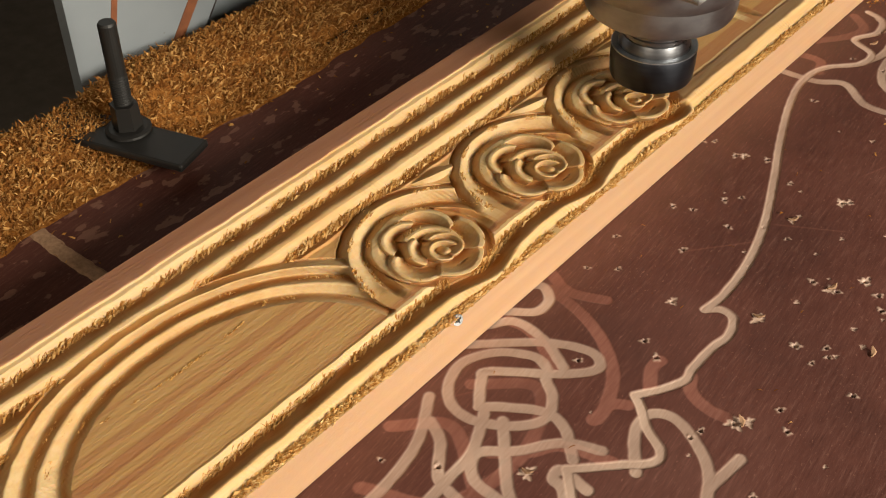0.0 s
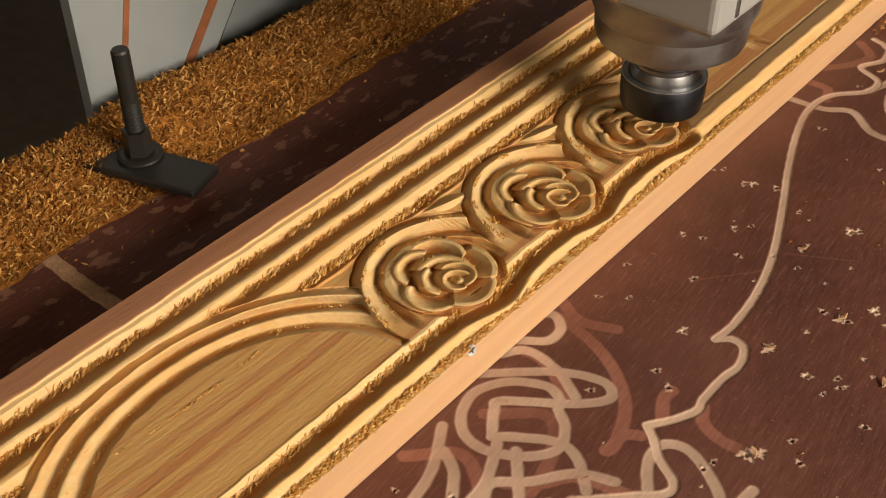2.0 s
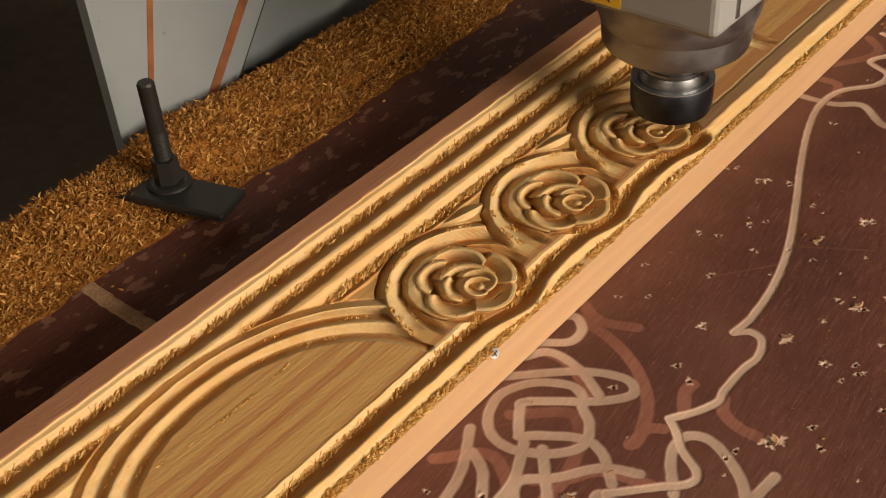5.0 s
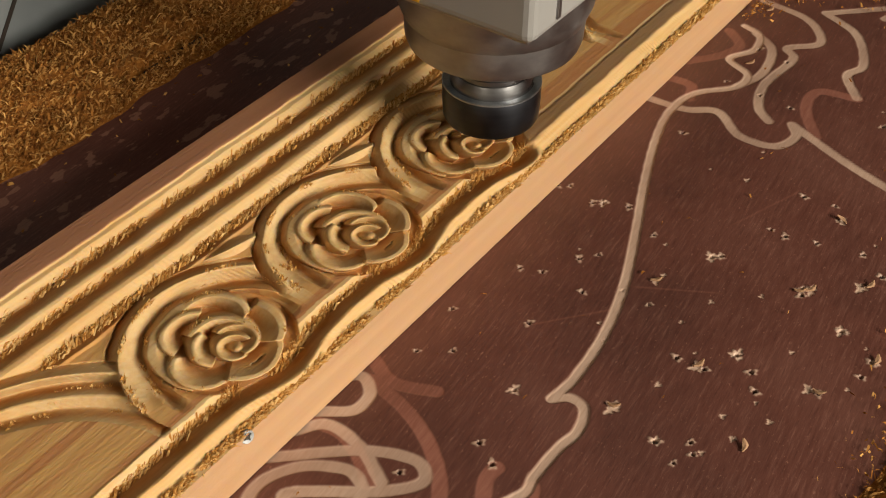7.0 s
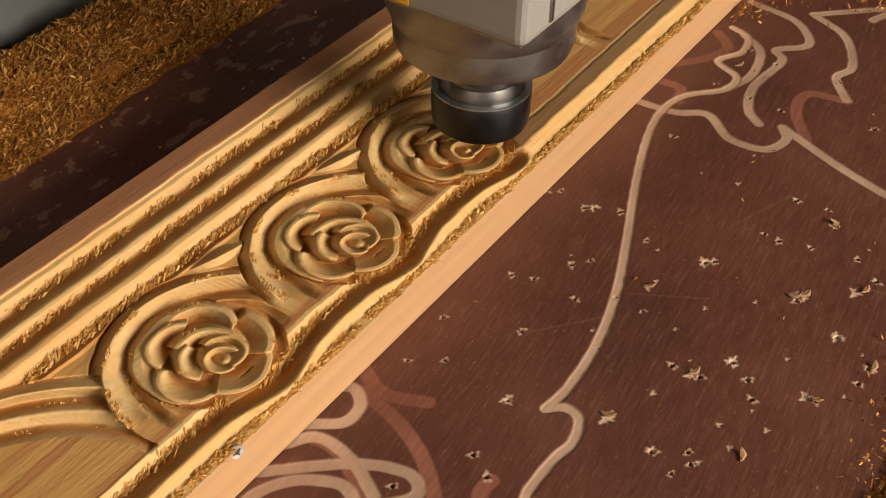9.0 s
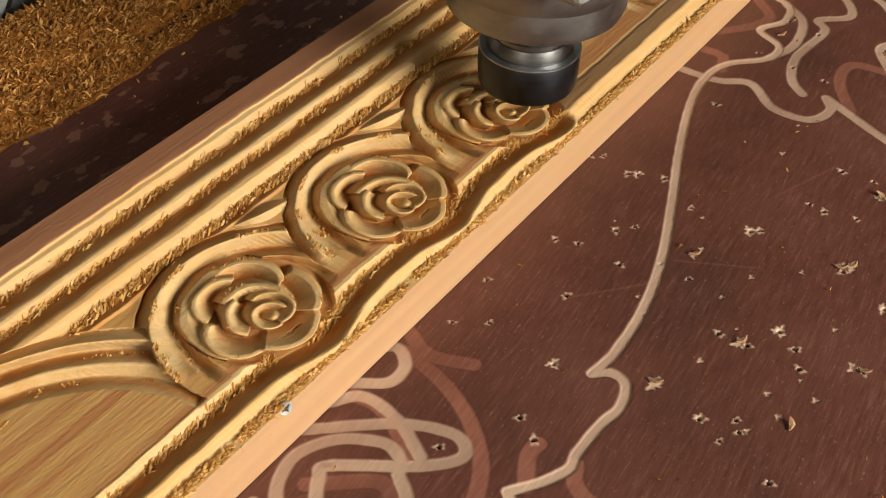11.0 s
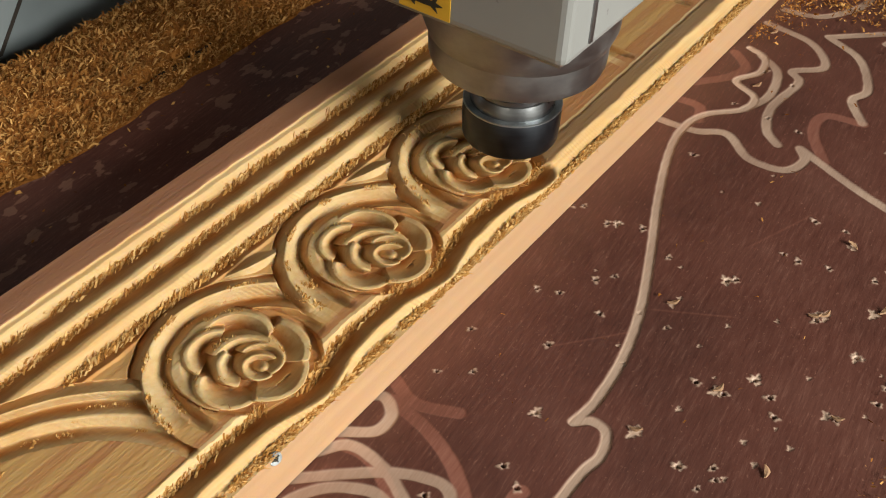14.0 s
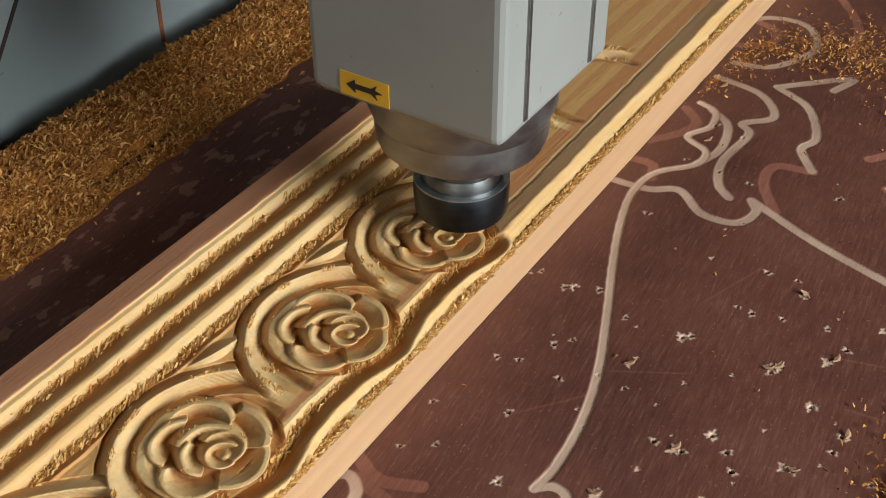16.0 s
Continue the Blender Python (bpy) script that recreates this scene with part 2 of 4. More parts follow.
# to fit the camera's view the whole relief is slanted by this much for each metre above the mid height
SLANT_X, SLANT_Y, MID = 1.0, -0.72, 0.040
ROSES = (-0.31, 0.0, 0.0985, 0.196, 0.294, 0.392)
FINISHED = 0.215
RAIL_X = [LEFT, -0.1172, -0.1152, -0.1120, -0.1050, -0.1035, -0.0958, -0.0943, -0.0920, -0.0872, -0.0858, -0.0787, -0.0772, -0.0745, -0.0670, -0.0645, -0.0590, -0.0565]
RAIL_Z = [TOP, TOP, 0.0440, 0.0438, 0.0388, 0.0372, 0.0438, 0.0442, 0.0436, 0.0392, 0.0372, 0.0434, 0.0438, 0.0434, 0.0385, 0.0362, 0.0398, FLAT]
OVAL_D = [-0.05, 0.0, 0.0058, 0.0070, 0.0135, 0.0150, 0.0205, 0.0218, 0.0265, 0.0280, 0.035]
OVAL_Z = [FLAT, FLAT, 0.0335, 0.0338, 0.0390, 0.0394, 0.0342, 0.0345, 0.0400, 0.0412, 0.0350]
RING_R = [0.0, 0.034, 0.0385, 0.0440, 0.0458, 0.0545, 0.0562, 0.0615, 0.063]
RING_Z = [0.0325, 0.0345, 0.0395, 0.0325, 0.0330, 0.0412, 0.0422, 0.0345, 0.0345]
# petals from the outermost to the bud: centre x, centre y, radius, middle angle, half span, crest height
PETALS = [(-0.0105, -0.0029, 0.0345, 228, 64, 0.0402), (-0.0240, 0.0046, 0.0182, 112, 72, 0.0424), (-0.0096, 0.0054, 0.0230, 52, 52, 0.0428),
          (-0.0232, -0.0075, 0.0170, 200, 76, 0.0424), (-0.0067, -0.0164, 0.0176, 282, 76, 0.0420), (-0.0014, -0.0022, 0.0212, 355, 56, 0.0424),
          (-0.0099, -0.0040, 0.0180, 132, 72, 0.0440), (-0.0080, -0.0045, 0.0155, 238, 56, 0.0432), (-0.0062, 0.0015, 0.0108, 75, 120, 0.0446),
          (-0.0035, -0.0024, 0.0088, 215, 140, 0.0446)]


def oval_distance(x, y):
    u, v = np.abs((x - 0.02) / 0.080), np.abs((y + 0.155) / 0.096)
    rho = (u ** 2.15 + v ** 2.15) ** (1 / 2.15)
    return (rho - 1) * 0.088


def rose(dx, dy):
    """Petals laid over one another like scoops: each is high along its rim and sinks towards its middle."""
    z = np.zeros(dx.shape)
    for cx, cy, big, mid, half, crest in PETALS:
        px, py = dx - cx, dy - cy
        r = np.hypot(px, py)
        a = (np.degrees(np.arctan2(py, px)) - mid + 180) % 360 - 180
        k = a / half
        edge = big * (1 - 0.03 * k ** 2 + 0.008 * np.sin(a * 0.09 + mid))
        u = edge - r
        lip = 0.13 * big
        t = np.clip((u - lip) / (0.46 * big), 0, 1)
        top = crest - 0.0010 * k - 0.0010 * np.clip(np.abs(k) - 0.6, 0, 1) * 2.5
        h = top - min(0.0092, 0.0022 + 0.36 * big) * t - 0.10 * np.clip(lip - u, 0, 1)
        span = np.abs(k) < 1
        z = np.where(span & (u > 0), h, z)
        z = np.where(span & (u <= 0) & (u > -0.0030), np.maximum(z, top - 0.10 * lip + u * 4.0), z)
    r = np.hypot(dx + 0.0020, dy + 0.0020)
    return np.maximum(z, np.where(r < 0.0034, 0.0446 - (r / 0.0034) ** 2 * 0.003, 0))


def board_height(x, y):
    """Height of the carved face, and how much of it is flat ground or uncut skin."""
    z = np.interp(x, RAIL_X, RAIL_Z)
    # weight of the brown that puts groove shade into the wood's colour
    shade_tint = sum(np.exp(-((x - v - 0.0032) / 0.0042) ** 2) for v in (-0.1035, -0.0855, -0.0645)) * step(-0.52, -0.5, y)
    flat = step(-0.0585, -0.0565, x)
    skin = 1 - step(-0.1168, -0.1163, x)
    # border moulding on the x side, bulging round the finished roses
    push = sum(0.0075 * np.exp(-((y - c - 0.004) / 0.021) ** 2) for c in ROSES[:4])
    xs = x - push * step(0.004, 0.016, x)
    done = 1 - step(FINISHED - 0.006, FINISHED + 0.004, y)
    bead = np.interp(xs, [0.0085, 0.0100, 0.0168, 0.0188, 0.0245, 0.0258, 0.0325, 0.0340], [FLAT, 0.0392, 0.0345, 0.0320, 0.0398, 0.0400, 0.0352, 0.0345])
    raw = np.interp(x, [0.0105, 0.0115, 0.0210, 0.0225, 0.0340], [FLAT, 0.0390, 0.0412, 0.0408, 0.0345])
    border = bead * done + raw * (1 - done)
    z = np.where(x > 0.0085, border, z)
    shade_tint = np.where(x > 0.0085, np.exp(-((xs - 0.0212) / 0.0030) ** 2) * done, shade_tint)
    flat = np.where(x > 0.0095, 0, flat)
    skin = np.maximum(skin, 0.55 * (1 - done) * step(0.0105, 0.0115, x) * (1 - step(0.0205, 0.0225, x)))
    # ring, rose and hollows
    for n, c in enumerate(ROSES):
        dx, dy = x, y - c - 0.002
        r = np.hypot(dx + 0.001, dy)
        r = r + 0.004 * step(0.01, 0.05, dy) * step(-0.01, -0.04, -dx)
        prof = np.interp(r, RING_R, RING_Z)
        open_side = np.where(r > 0.0465, 1 - step(-0.018, -0.002, dx), 1 - step(-0.003, 0.009, dx))
        if n >= 4:
            prof = np.where(r < 0.0395, FLAT, np.interp(r, [0.0395, 0.0445, 0.047], [FLAT, 0.0345, 0.0345]))
            prof = np.where(r > 0.047, np.interp(r, RING_R, RING_Z), prof)
        inside = (r < 0.062) & (dx < 0.012)
        zz = FLAT + (prof - FLAT) * open_side
        z = np.where(inside, np.where(r < 0.047, zz, np.where(x < -0.0635, np.where(r < 0.0575, zz, z), zz)), z)
        flat = np.where(inside & (r > 0.0395), flat * (1 - open_side), flat)
        # shade of the ring's two hollows, put into the colour
        shade_brown = open_side * np.maximum(np.exp(-((r - 0.0420) / 0.0032) ** 2), np.exp(-((r - 0.0602) / 0.0022) ** 2))
        shade_tint = np.where(inside & ((x > -0.0635) | (r < 0.0575)), shade_brown * (0.9 if n < 4 else 0.8), shade_tint)
        if n < 4:
            near = np.hypot(dx + 0.0105, dy + 0.002) < 0.0385
            disc = (np.hypot(dx + 0.008, dy + 0.002) < 0.034) & (dx < 0.0250)
            p = rose(dx, dy)
            on = near & (p > np.where(dx > 0.012, z, 0.0330))
            z = np.where(on, p, np.where(disc, np.minimum(z, 0.0335), z))
            flat = np.where(disc | on, 0, flat)
            # lower parts between the petals are browned to carry shade
            shade_tint = np.where(near & (disc | on), 0.70 * (1 - step(0.0345, 0.0412, p)), shade_tint)
    # small leaves in the corners between neighbouring rings and the rails
    for c in ROSES[:5]:
        mid = c + 0.0505
        u, v = (y - mid) + 0.25 * (x + 0.052), (x + 0.0525) - 0.25 * (y - mid)
        leaf = 0.0437 - np.where(v > 0, 0.8, 0.8) * np.abs(v) - (u / 0.019) ** 2 * 0.006
        free = (np.hypot(x + 0.001, y - c - 0.002) > 0.0600) & (np.hypot(x + 0.001, y - c - 0.1005) > 0.0600) & (x > -0.0600) & (x < -0.035)
        on = free & (leaf > z)
        z, flat = np.where(on, leaf, z), np.where(on, 0, flat)
        # leaf side away from the window gets its shade as brown colour
        shade_tint = np.where(on, 0.75 * (1 - step(-0.0035, 0.0005, v)), shade_tint)
    d = oval_distance(x, y)
    arch = np.interp(d, OVAL_D, OVAL_Z)
    use = (d < 0.034) & (x < 0.0095)
    keep = np.ones(x.shape, bool)
    for c in ROSES[:2]:
        keep &= np.hypot(x + 0.001, y - c - 0.002) > 0.0565
    z = np.where(use & keep, arch, z)
    # brown for shade in the oval's two grooves
    shade_tint = np.where(use & keep, np.maximum(np.exp(-((d - 0.0035) / 0.0023) ** 2), np.exp(-((d - 0.0183) / 0.0023) ** 2)) * 0.9, shade_tint)
    flat = np.where(use & keep, np.where(d < 0.0, 1, 0), flat)
    return z, flat, skin, np.clip(shade_tint, 0, 1) * (1 - skin) * (0.8 + 0.2 * wavy(x, y, 0.007, 6))


def carved_board():
    xs = np.concatenate([np.linspace(LEFT, -0.1175, 10, endpoint=False), np.linspace(-0.1175, 0.0385, 340)])
    ys = np.concatenate([np.linspace(Y0, -0.26, 110, endpoint=False), np.linspace(-0.26, 0.42, 1360, endpoint=False), np.linspace(0.42, Y1, 300)])
    gx, gy = np.meshgrid(xs, ys)
    wob = 0.0004 * wavy(gx, gy, 0.006) + 0.0005 * wavy(gx, gy, 0.021, 2)
    z, flat, skin, shade_tint = board_height(gx + wob, gy + 0.5 * wob)
    for _ in range(1):
        z[1:-1, 1:-1] = (z[1:-1, 1:-1] * 8 + z[:-2, 1:-1] + z[2:, 1:-1] + z[1:-1, :-2] + z[1:-1, 2:]) / 12
    # shade put into the colour of torn slopes facing away from the window
    x_slope = np.gradient(z, xs, axis=1)
    broken = step(0.2, 0.7, x_slope) * (0.7 + 0.3 * wavy(gx, gy, 0.009, 4)) * (1 - skin) * (1 - flat)
    shade_tint = np.maximum(shade_tint, 0.30 * broken)
    # tool marks on the slopes
    z += (1 - skin) * (1 - flat) * 0.00010 * np.sin(gy / 0.00042 + 6 * wavy(gx, gy, 0.03)) * step(-0.2, 0.6, wavy(gx, gy, 0.012, 5))
    z += flat * 0.00005 * wavy(gx, gy * 0.12, 0.0014, 3)
    ax, ay = gx + (z - MID) * SLANT_X, gy + (z - MID) * SLANT_Y * (1 - skin)
    ax[:, 0] = LEFT + (TOP - MID)
    over = ax > RIGHT
    ax = np.minimum(ax, RIGHT)
    first = np.argmax(over, axis=1)
    rim = z[np.arange(len(ys)), first]
    z = np.where(over, rim[:, None] + 0.0002 * wavy(gx, gy, 0.004), z)
    ax[:, -1] = RIGHT
    board = sheet("carved_face", (ax, ay), None, z, WOOD, {"flat": flat, "skin": skin, "side": 0 * z, "shade_tint": shade_tint})
    # body of the board under the carved face, with its edges following the rim
    n = len(ys)
    rimr, riml = z[:, -1], z[:, 0]
    v, f, side = [], [], []
    for x, rim in ((RIGHT, rimr), (LEFT + TOP - MID, riml)):
        base = len(v)
        for k, h in enumerate((1.0, 0.5, 0.0)):
            for j in range(n):
                v.append((x + ((FOOT - RIGHT) * (1 - h) if x > 0 else 0), ay[j, -1] if x > 0 else ay[j, 0], rim[j] * h + (0.0006 if h == 0 else 0)))
        for k in range(2):
            for j in range(n - 1):
                a = base + k * n + j
                f.append((a, a + 1, a + n + 1, a + n) if x < 0 else (a, a + n, a + n + 1, a + 1))
    for j, flip in ((0, 0), (n - 1, 1)):
        base = len(v)
        row = z[j]
        for i, x in enumerate(xs):
            v += [(ax[j, i], ay[j, i], row[i]), (ax[j, i], ay[j, i], 0.0006)]
        for i in range(len(xs) - 1):
            a = base + 2 * i
            f.append((a, a + 1, a + 3, a + 2))
    body = soup("board_edge", v, f, WOOD)
    body.data.attributes.new("side", "FLOAT", "POINT").data.foreach_set("value", np.ones(len(v), np.float32))
    top = tagged(new("carved_wood_board"), "long pale wooden board carved with roses and mouldings", "wood board")
    for ob, lab in ((board, "fresh yellow carved relief of roses, ovals and mouldings"), (body, "pale pinkish sawn board edge")):
        ob.parent = top
        tagged(ob, lab)
    return top


BOARD = carved_board()


# ---- torn fibres on the crests ----
def blades(points, length, width, lean, rng, curl=0.5, spread=1.0):
    """Bent slivers of wood: each has three cross lines, flat and tapered. A small spread combs them one way."""
    n = len(points)
    ang = rng.normal(0.0, 0.7 * spread, n)
    along = np.stack([np.cos(ang), np.sin(ang), 0.3 * rng.normal(size=n)], -1)
    turn = np.where(rng.random(n) < (0.75 if spread >= 1 else 0.93), 1, -1)
    up = np.stack([lean[0] + 0.35 * spread * rng.normal(size=n), lean[1] * turn + 0.45 * spread * rng.normal(size=n), lean[2] * rng.uniform(0.3, 1.3, n)], -1)
    up /= np.linalg.norm(up, axis=1)[:, None]
    L = length * rng.uniform(0.4, 1.3, n)[:, None]
    W = width * rng.uniform(0.6, 1.5, n)[:, None]
    bend = rng.normal(size=(n, 3)) * curl * L * (1, 0.6, 0.3)
    mid = points + up * L * 0.55 + (0, 0, 1) * L * 0.16 + bend * 0.2
    tip = points + up * L * 0.95 + bend * 0.7 - (0, 0, 1) * L * 0.08
    verts = np.stack([points - along * W, points + along * W, mid - along * W * 0.9, mid + along * W * 0.9, tip], 1).reshape(-1, 3)
    b = np.arange(n)[:, None] * 5
    tris = np.concatenate([b + [0, 1, 3], b + [0, 3, 2], b + [2, 3, 4]])
    return verts, tris


def fringe(rng, xs, ys, gate=None, spread=0.0006):
    """Points on the carved face near a line, kept in tufts."""
    if gate is not None:
        keep = gate < wavy(xs, ys, 0.009, 1.3) + 0.5 * wavy(xs, ys, 0.003, 4.1)
        xs, ys = xs[keep], ys[keep]
    xs, ys = xs + rng.normal(size=len(xs)) * spread, ys + rng.normal(size=len(ys)) * spread
    z = board_height(xs[None], ys[None])[0][0]
    return np.stack([np.minimum(xs + (z - MID) * SLANT_X, RIGHT - 0.0002), ys + (z - MID) * SLANT_Y, z - 0.0005], -1)


def board_fibres():
    rng = np.random.default_rng(4)
    sets = []

    def add(points, length, width, lean=(-0.30, 0.62, 0.42), curl=0.28):
        sets.append(blades(points, length, width, lean, rng, curl, 0.55))

    for x0, gate, count, far in ((-0.1035, -0.35, 9500, 0.50), (-0.0860, -0.6, 12000, 0.55), (-0.0635, -0.9, 15000, 0.55)):
        y = rng.uniform(-0.26, far, count)
        y = y[(oval_distance(x0 + 0 * y, y) > 0.034)]
        add(fringe(rng, x0 + 0 * y, y, gate, 0.0011), 0.0052, 0.00042)
    y = rng.uniform(-0.32, FINISHED, 10000)
    push = sum(0.0075 * np.exp(-((y - c - 0.004) / 0.021) ** 2) for c in ROSES[:4])
    add(fringe(rng, 0.0180 + push, y, -0.6, 0.0010), 0.0048, 0.00042)
    y = rng.uniform(-0.36, 0.75, 22000)
    add(fringe(rng, 0.0370 + 0 * y, y, -0.8, 0.0009), 0.0044, 0.00042, (0.12, 0.8, 0.34))
    for n, c in enumerate(ROSES):
        a = np.radians(rng.uniform(92, 268, 900))
        add(fringe(rng, 0.0555 * np.cos(a) - 0.001, c + 0.002 + 0.0555 * np.sin(a), 0.05, 0.0007), 0.0026, 0.00034)
        a = np.radians(rng.uniform(92, 262, 700))
        add(fringe(rng, 0.0458 * np.cos(a) - 0.001, c + 0.002 + 0.0458 * np.sin(a), 0.1, 0.0006), 0.0024, 0.00034)
        if n < 4:
            for cx, cy, big, mid, half, crest in PETALS:
                a = np.radians(mid + rng.uniform(-half, half, int(big * 7000)))
                k = (np.degrees(a) - mid) / half
                r = big * (1 - 0.05 * k ** 2)
                add(fringe(rng, cx + r * np.cos(a), c + 0.002 + cy + r * np.sin(a), 0.35, 0.0004), 0.0020, 0.00022)
    for off, count, gate in ((0.006, 700, 0.0), (0.0205, 700, 0.0), (0.014, 350, 0.4)):
        a = rng.uniform(0.4, 2.75, count)
        k = 1 + off / 0.088
        add(fringe(rng, 0.02 - 0.080 * k * np.sin(a), -0.155 + 0.096 * k * np.cos(a), gate, 0.0005), 0.0018, 0.00030)
    # the torn line across the oval ground
    y = rng.uniform(-0.205, -0.095, 420)
    add(fringe(rng, -0.0442 - 1.2 * (y + 0.152) ** 2, y, -0.1, 0.00025), 0.0034, 0.0004, (0, 1.0, 0.22), 0.1)
    verts, tris, n = [], [], 0
    for v, t in sets:
        verts.append(v)
        tris.append(t + n)
        n += len(v)
    ob = soup("torn_fibre", np.concatenate(verts), np.concatenate(tris), FIBRE)
    ob.parent = BOARD
    return tagged(ob, "curled orange fibres torn up along the carved edges", kind="stuff")


board_fibres()


# ---- machine table: a sheet of dark plywood with old cutter tracks ----
def spline(points, closed=False, gap=0.0012):
    """Points along a smooth curve through the given ones."""
    p = np.array(points, float)
    if closed:
        p = np.vstack([p[-1], p, p[0], p[1]])
    else:
        p = np.vstack([2 * p[0] - p[1], p, 2 * p[-1] - p[-2]])
    out = []
    for a, b, c, d in zip(p, p[1:], p[2:], p[3:]):
        n = max(2, int(np.hypot(*(c - b)) / gap))
        t = np.linspace(0, 1, n, endpoint=False)[:, None]
        out.append(0.5 * (2 * b + (c - a) * t + (2 * a - 5 * b + 4 * c - d) * t ** 2 + (3 * b - a - 3 * c + d) * t ** 3))
    return np.vstack(out)


# tracks: how bare, half width, depth, points
FRESH, WORN, FAINT = (1.0, 0.0027, 0.0009), (0.80, 0.0032, 0.0005), (0.0, 0.0038, 0.0002)
TRACKS = [
    (FRESH, [(0.042, 0.477), (0.056, 0.471), (0.061, 0.451), (0.052, 0.430), (0.071, 0.418), (0.070, 0.399), (0.052, 0.377), (0.048, 0.350), (0.055, 0.317), (0.071, 0.272),
             (0.089, 0.228), (0.106, 0.183), (0.116, 0.143), (0.119, 0.109), (0.117, 0.091)]),
    (FRESH, [(0.117, 0.091), (0.124, 0.097), (0.133, 0.095), (0.138, 0.081), (0.136, 0.067), (0.1355, 0.047), (0.137, 0.036), (0.132, 0.024), (0.122, 0.009)]),
    (FRESH, [(0.122, 0.009), (0.129, 0.004), (0.140, -0.007), (0.153, -0.015), (0.154, -0.024), (0.142, -0.036), (0.123, -0.055)]),
    (FRESH, [(0.123, -0.055), (0.136, -0.069), (0.160, -0.092)]),
    (WORN, [(0.079, -0.012), (0.075, -0.005), (0.063, -0.002), (0.045, -0.013), (0.036, -0.031), (0.041, -0.049), (0.053, -0.059), (0.068, -0.059), (0.087, -0.048), (0.095, -0.034), (0.089, -0.020), (0.079, -0.012)]),
    (WORN, [(0.063, -0.050), (0.075, -0.041), (0.093, -0.031), (0.107, -0.034), (0.123, -0.049)]),
    (WORN, [(0.068, -0.052), (0.079, -0.076), (0.081, -0.098), (0.082, -0.125), (0.078, -0.16)]),
    (WORN, [(0.038, -0.061), (0.053, -0.088), (0.059, -0.115), (0.060, -0.14)]),
    (WORN, [(0.049, -0.074), (0.062, -0.081), (0.077, -0.100), (0.094, -0.105)]),
    (WORN, [(0.079, -0.050), (0.094, -0.068), (0.110, -0.086), (0.13, -0.10)]),
    (WORN, [(0.130, -0.034), (0.112, -0.042), (0.097, -0.061), (0.082, -0.076), (0.092, -0.09), (0.118, -0.092)]),
    (WORN, [(0.151, -0.035), (0.137, -0.014), (0.135, 0.001), (0.144, 0.008), (0.159, 0.004), (0.179, -0.012), (0.192, -0.04)]),
    (WORN, [(0.184, -0.021), (0.187, 0.007)]),
    (WORN, [(0.141, -0.08), (0.129, -0.067), (0.121, -0.064), (0.122, -0.057), (0.14, -0.06)]),
    (WORN, [(0.029, -0.018), (0.062, 0.011), (0.086, 0.021), (0.096, 0.013), (0.083, -0.003), (0.052, -0.026), (0.052, -0.034), (0.063, -0.050)]),
    (WORN, [(0.029, 0.002), (0.039, 0.014), (0.061, 0.012), (0.082, 0.001)]),
    (WORN, [(0.029, 0.017), (0.043, 0.028), (0.043, 0.041), (0.033, 0.048), (0.024, 0.041)]),
    (FAINT, [(0.038, 0.049), (0.064, 0.043), (0.086, 0.032), (0.105, 0.014), (0.115, -0.009), (0.115, -0.021)]),
    (FAINT, [(0.033, 0.012), (0.050, 0.013), (0.067, 0.005), (0.077, -0.003)]),
    (FAINT, [(0.029, 0.061), (0.048, 0.054), (0.070, 0.062)]),
    (FAINT, [(0.116, -0.018), (0.116, -0.005), (0.124, 0.001)]),
    (FAINT, [(0.127, 0.016), (0.119, 0.031), (0.119, 0.041)]),
    (FAINT, [(0.087, -0.071), (0.102, -0.058), (0.113, -0.044), (0.139, -0.037)]),
    (FAINT, [(0.036, -0.09), (0.06, -0.07), (0.09, -0.09), (0.13, -0.12)]),
    (FAINT, [(0.05, -0.04), (0.08, -0.02), (0.10, -0.06), (0.09, -0.11), (0.05, -0.13)]),
    (FAINT, [(0.138, 0.040), (0.144, 0.030), (0.157, 0.025), (0.170, 0.026)]),
    (WORN, [(0.020, 0.353), (0.054, 0.356), (0.074, 0.366), (0.096, 0.350), (0.119, 0.352), (0.126, 0.369), (0.119, 0.381)]),
    (WORN, [(0.119, 0.381), (0.168, 0.360), (0.218, 0.345), (0.27, 0.33)]),
    (WORN, [(0.038, 0.519), (0.075, 0.512), (0.095, 0.487), (0.079, 0.467), (0.088, 0.455), (0.085, 0.414), (0.093, 0.387), (0.106, 0.375)]),
    (WORN, [(0.120, 0.546), (0.126, 0.570), (0.082, 0.529)]),
    (WORN, [(0.082, 0.529), (0.112, 0.512), (0.130, 0.477), (0.126, 0.457), (0.142, 0.434)]),
    (WORN, [(0.071, 0.401), (0.078, 0.426), (0.071, 0.458), (0.052, 0.473)]),
    (WORN, [(0.014, 0.598), (0.036, 0.631), (0.069, 0.634), (0.087, 0.599), (0.068, 0.556), (0.039, 0.546)]),
    (FAINT, [(0.025, 0.570), (0.051, 0.588), (0.052, 0.611), (0.030, 0.621)]),
    (FAINT, [(0.142, 0.434), (0.118, 0.427), (0.119, 0.403), (0.137, 0.376)]),
    (FAINT, [(0.068, 0.709), (0.104, 0.656), (0.118, 0.597), (0.140, 0.611), (0.17, 0.59)]),
    (FAINT, [(0.024, 0.383), (0.045, 0.384), (0.052, 0.368)]),
    (FAINT, [(0.03, 0.41), (0.045, 0.43), (0.05, 0.45), (0.035, 0.465)]),
    (FAINT, [(0.17, 0.47), (0.19, 0.49), (0.21, 0.46), (0.19, 0.44)]),
]
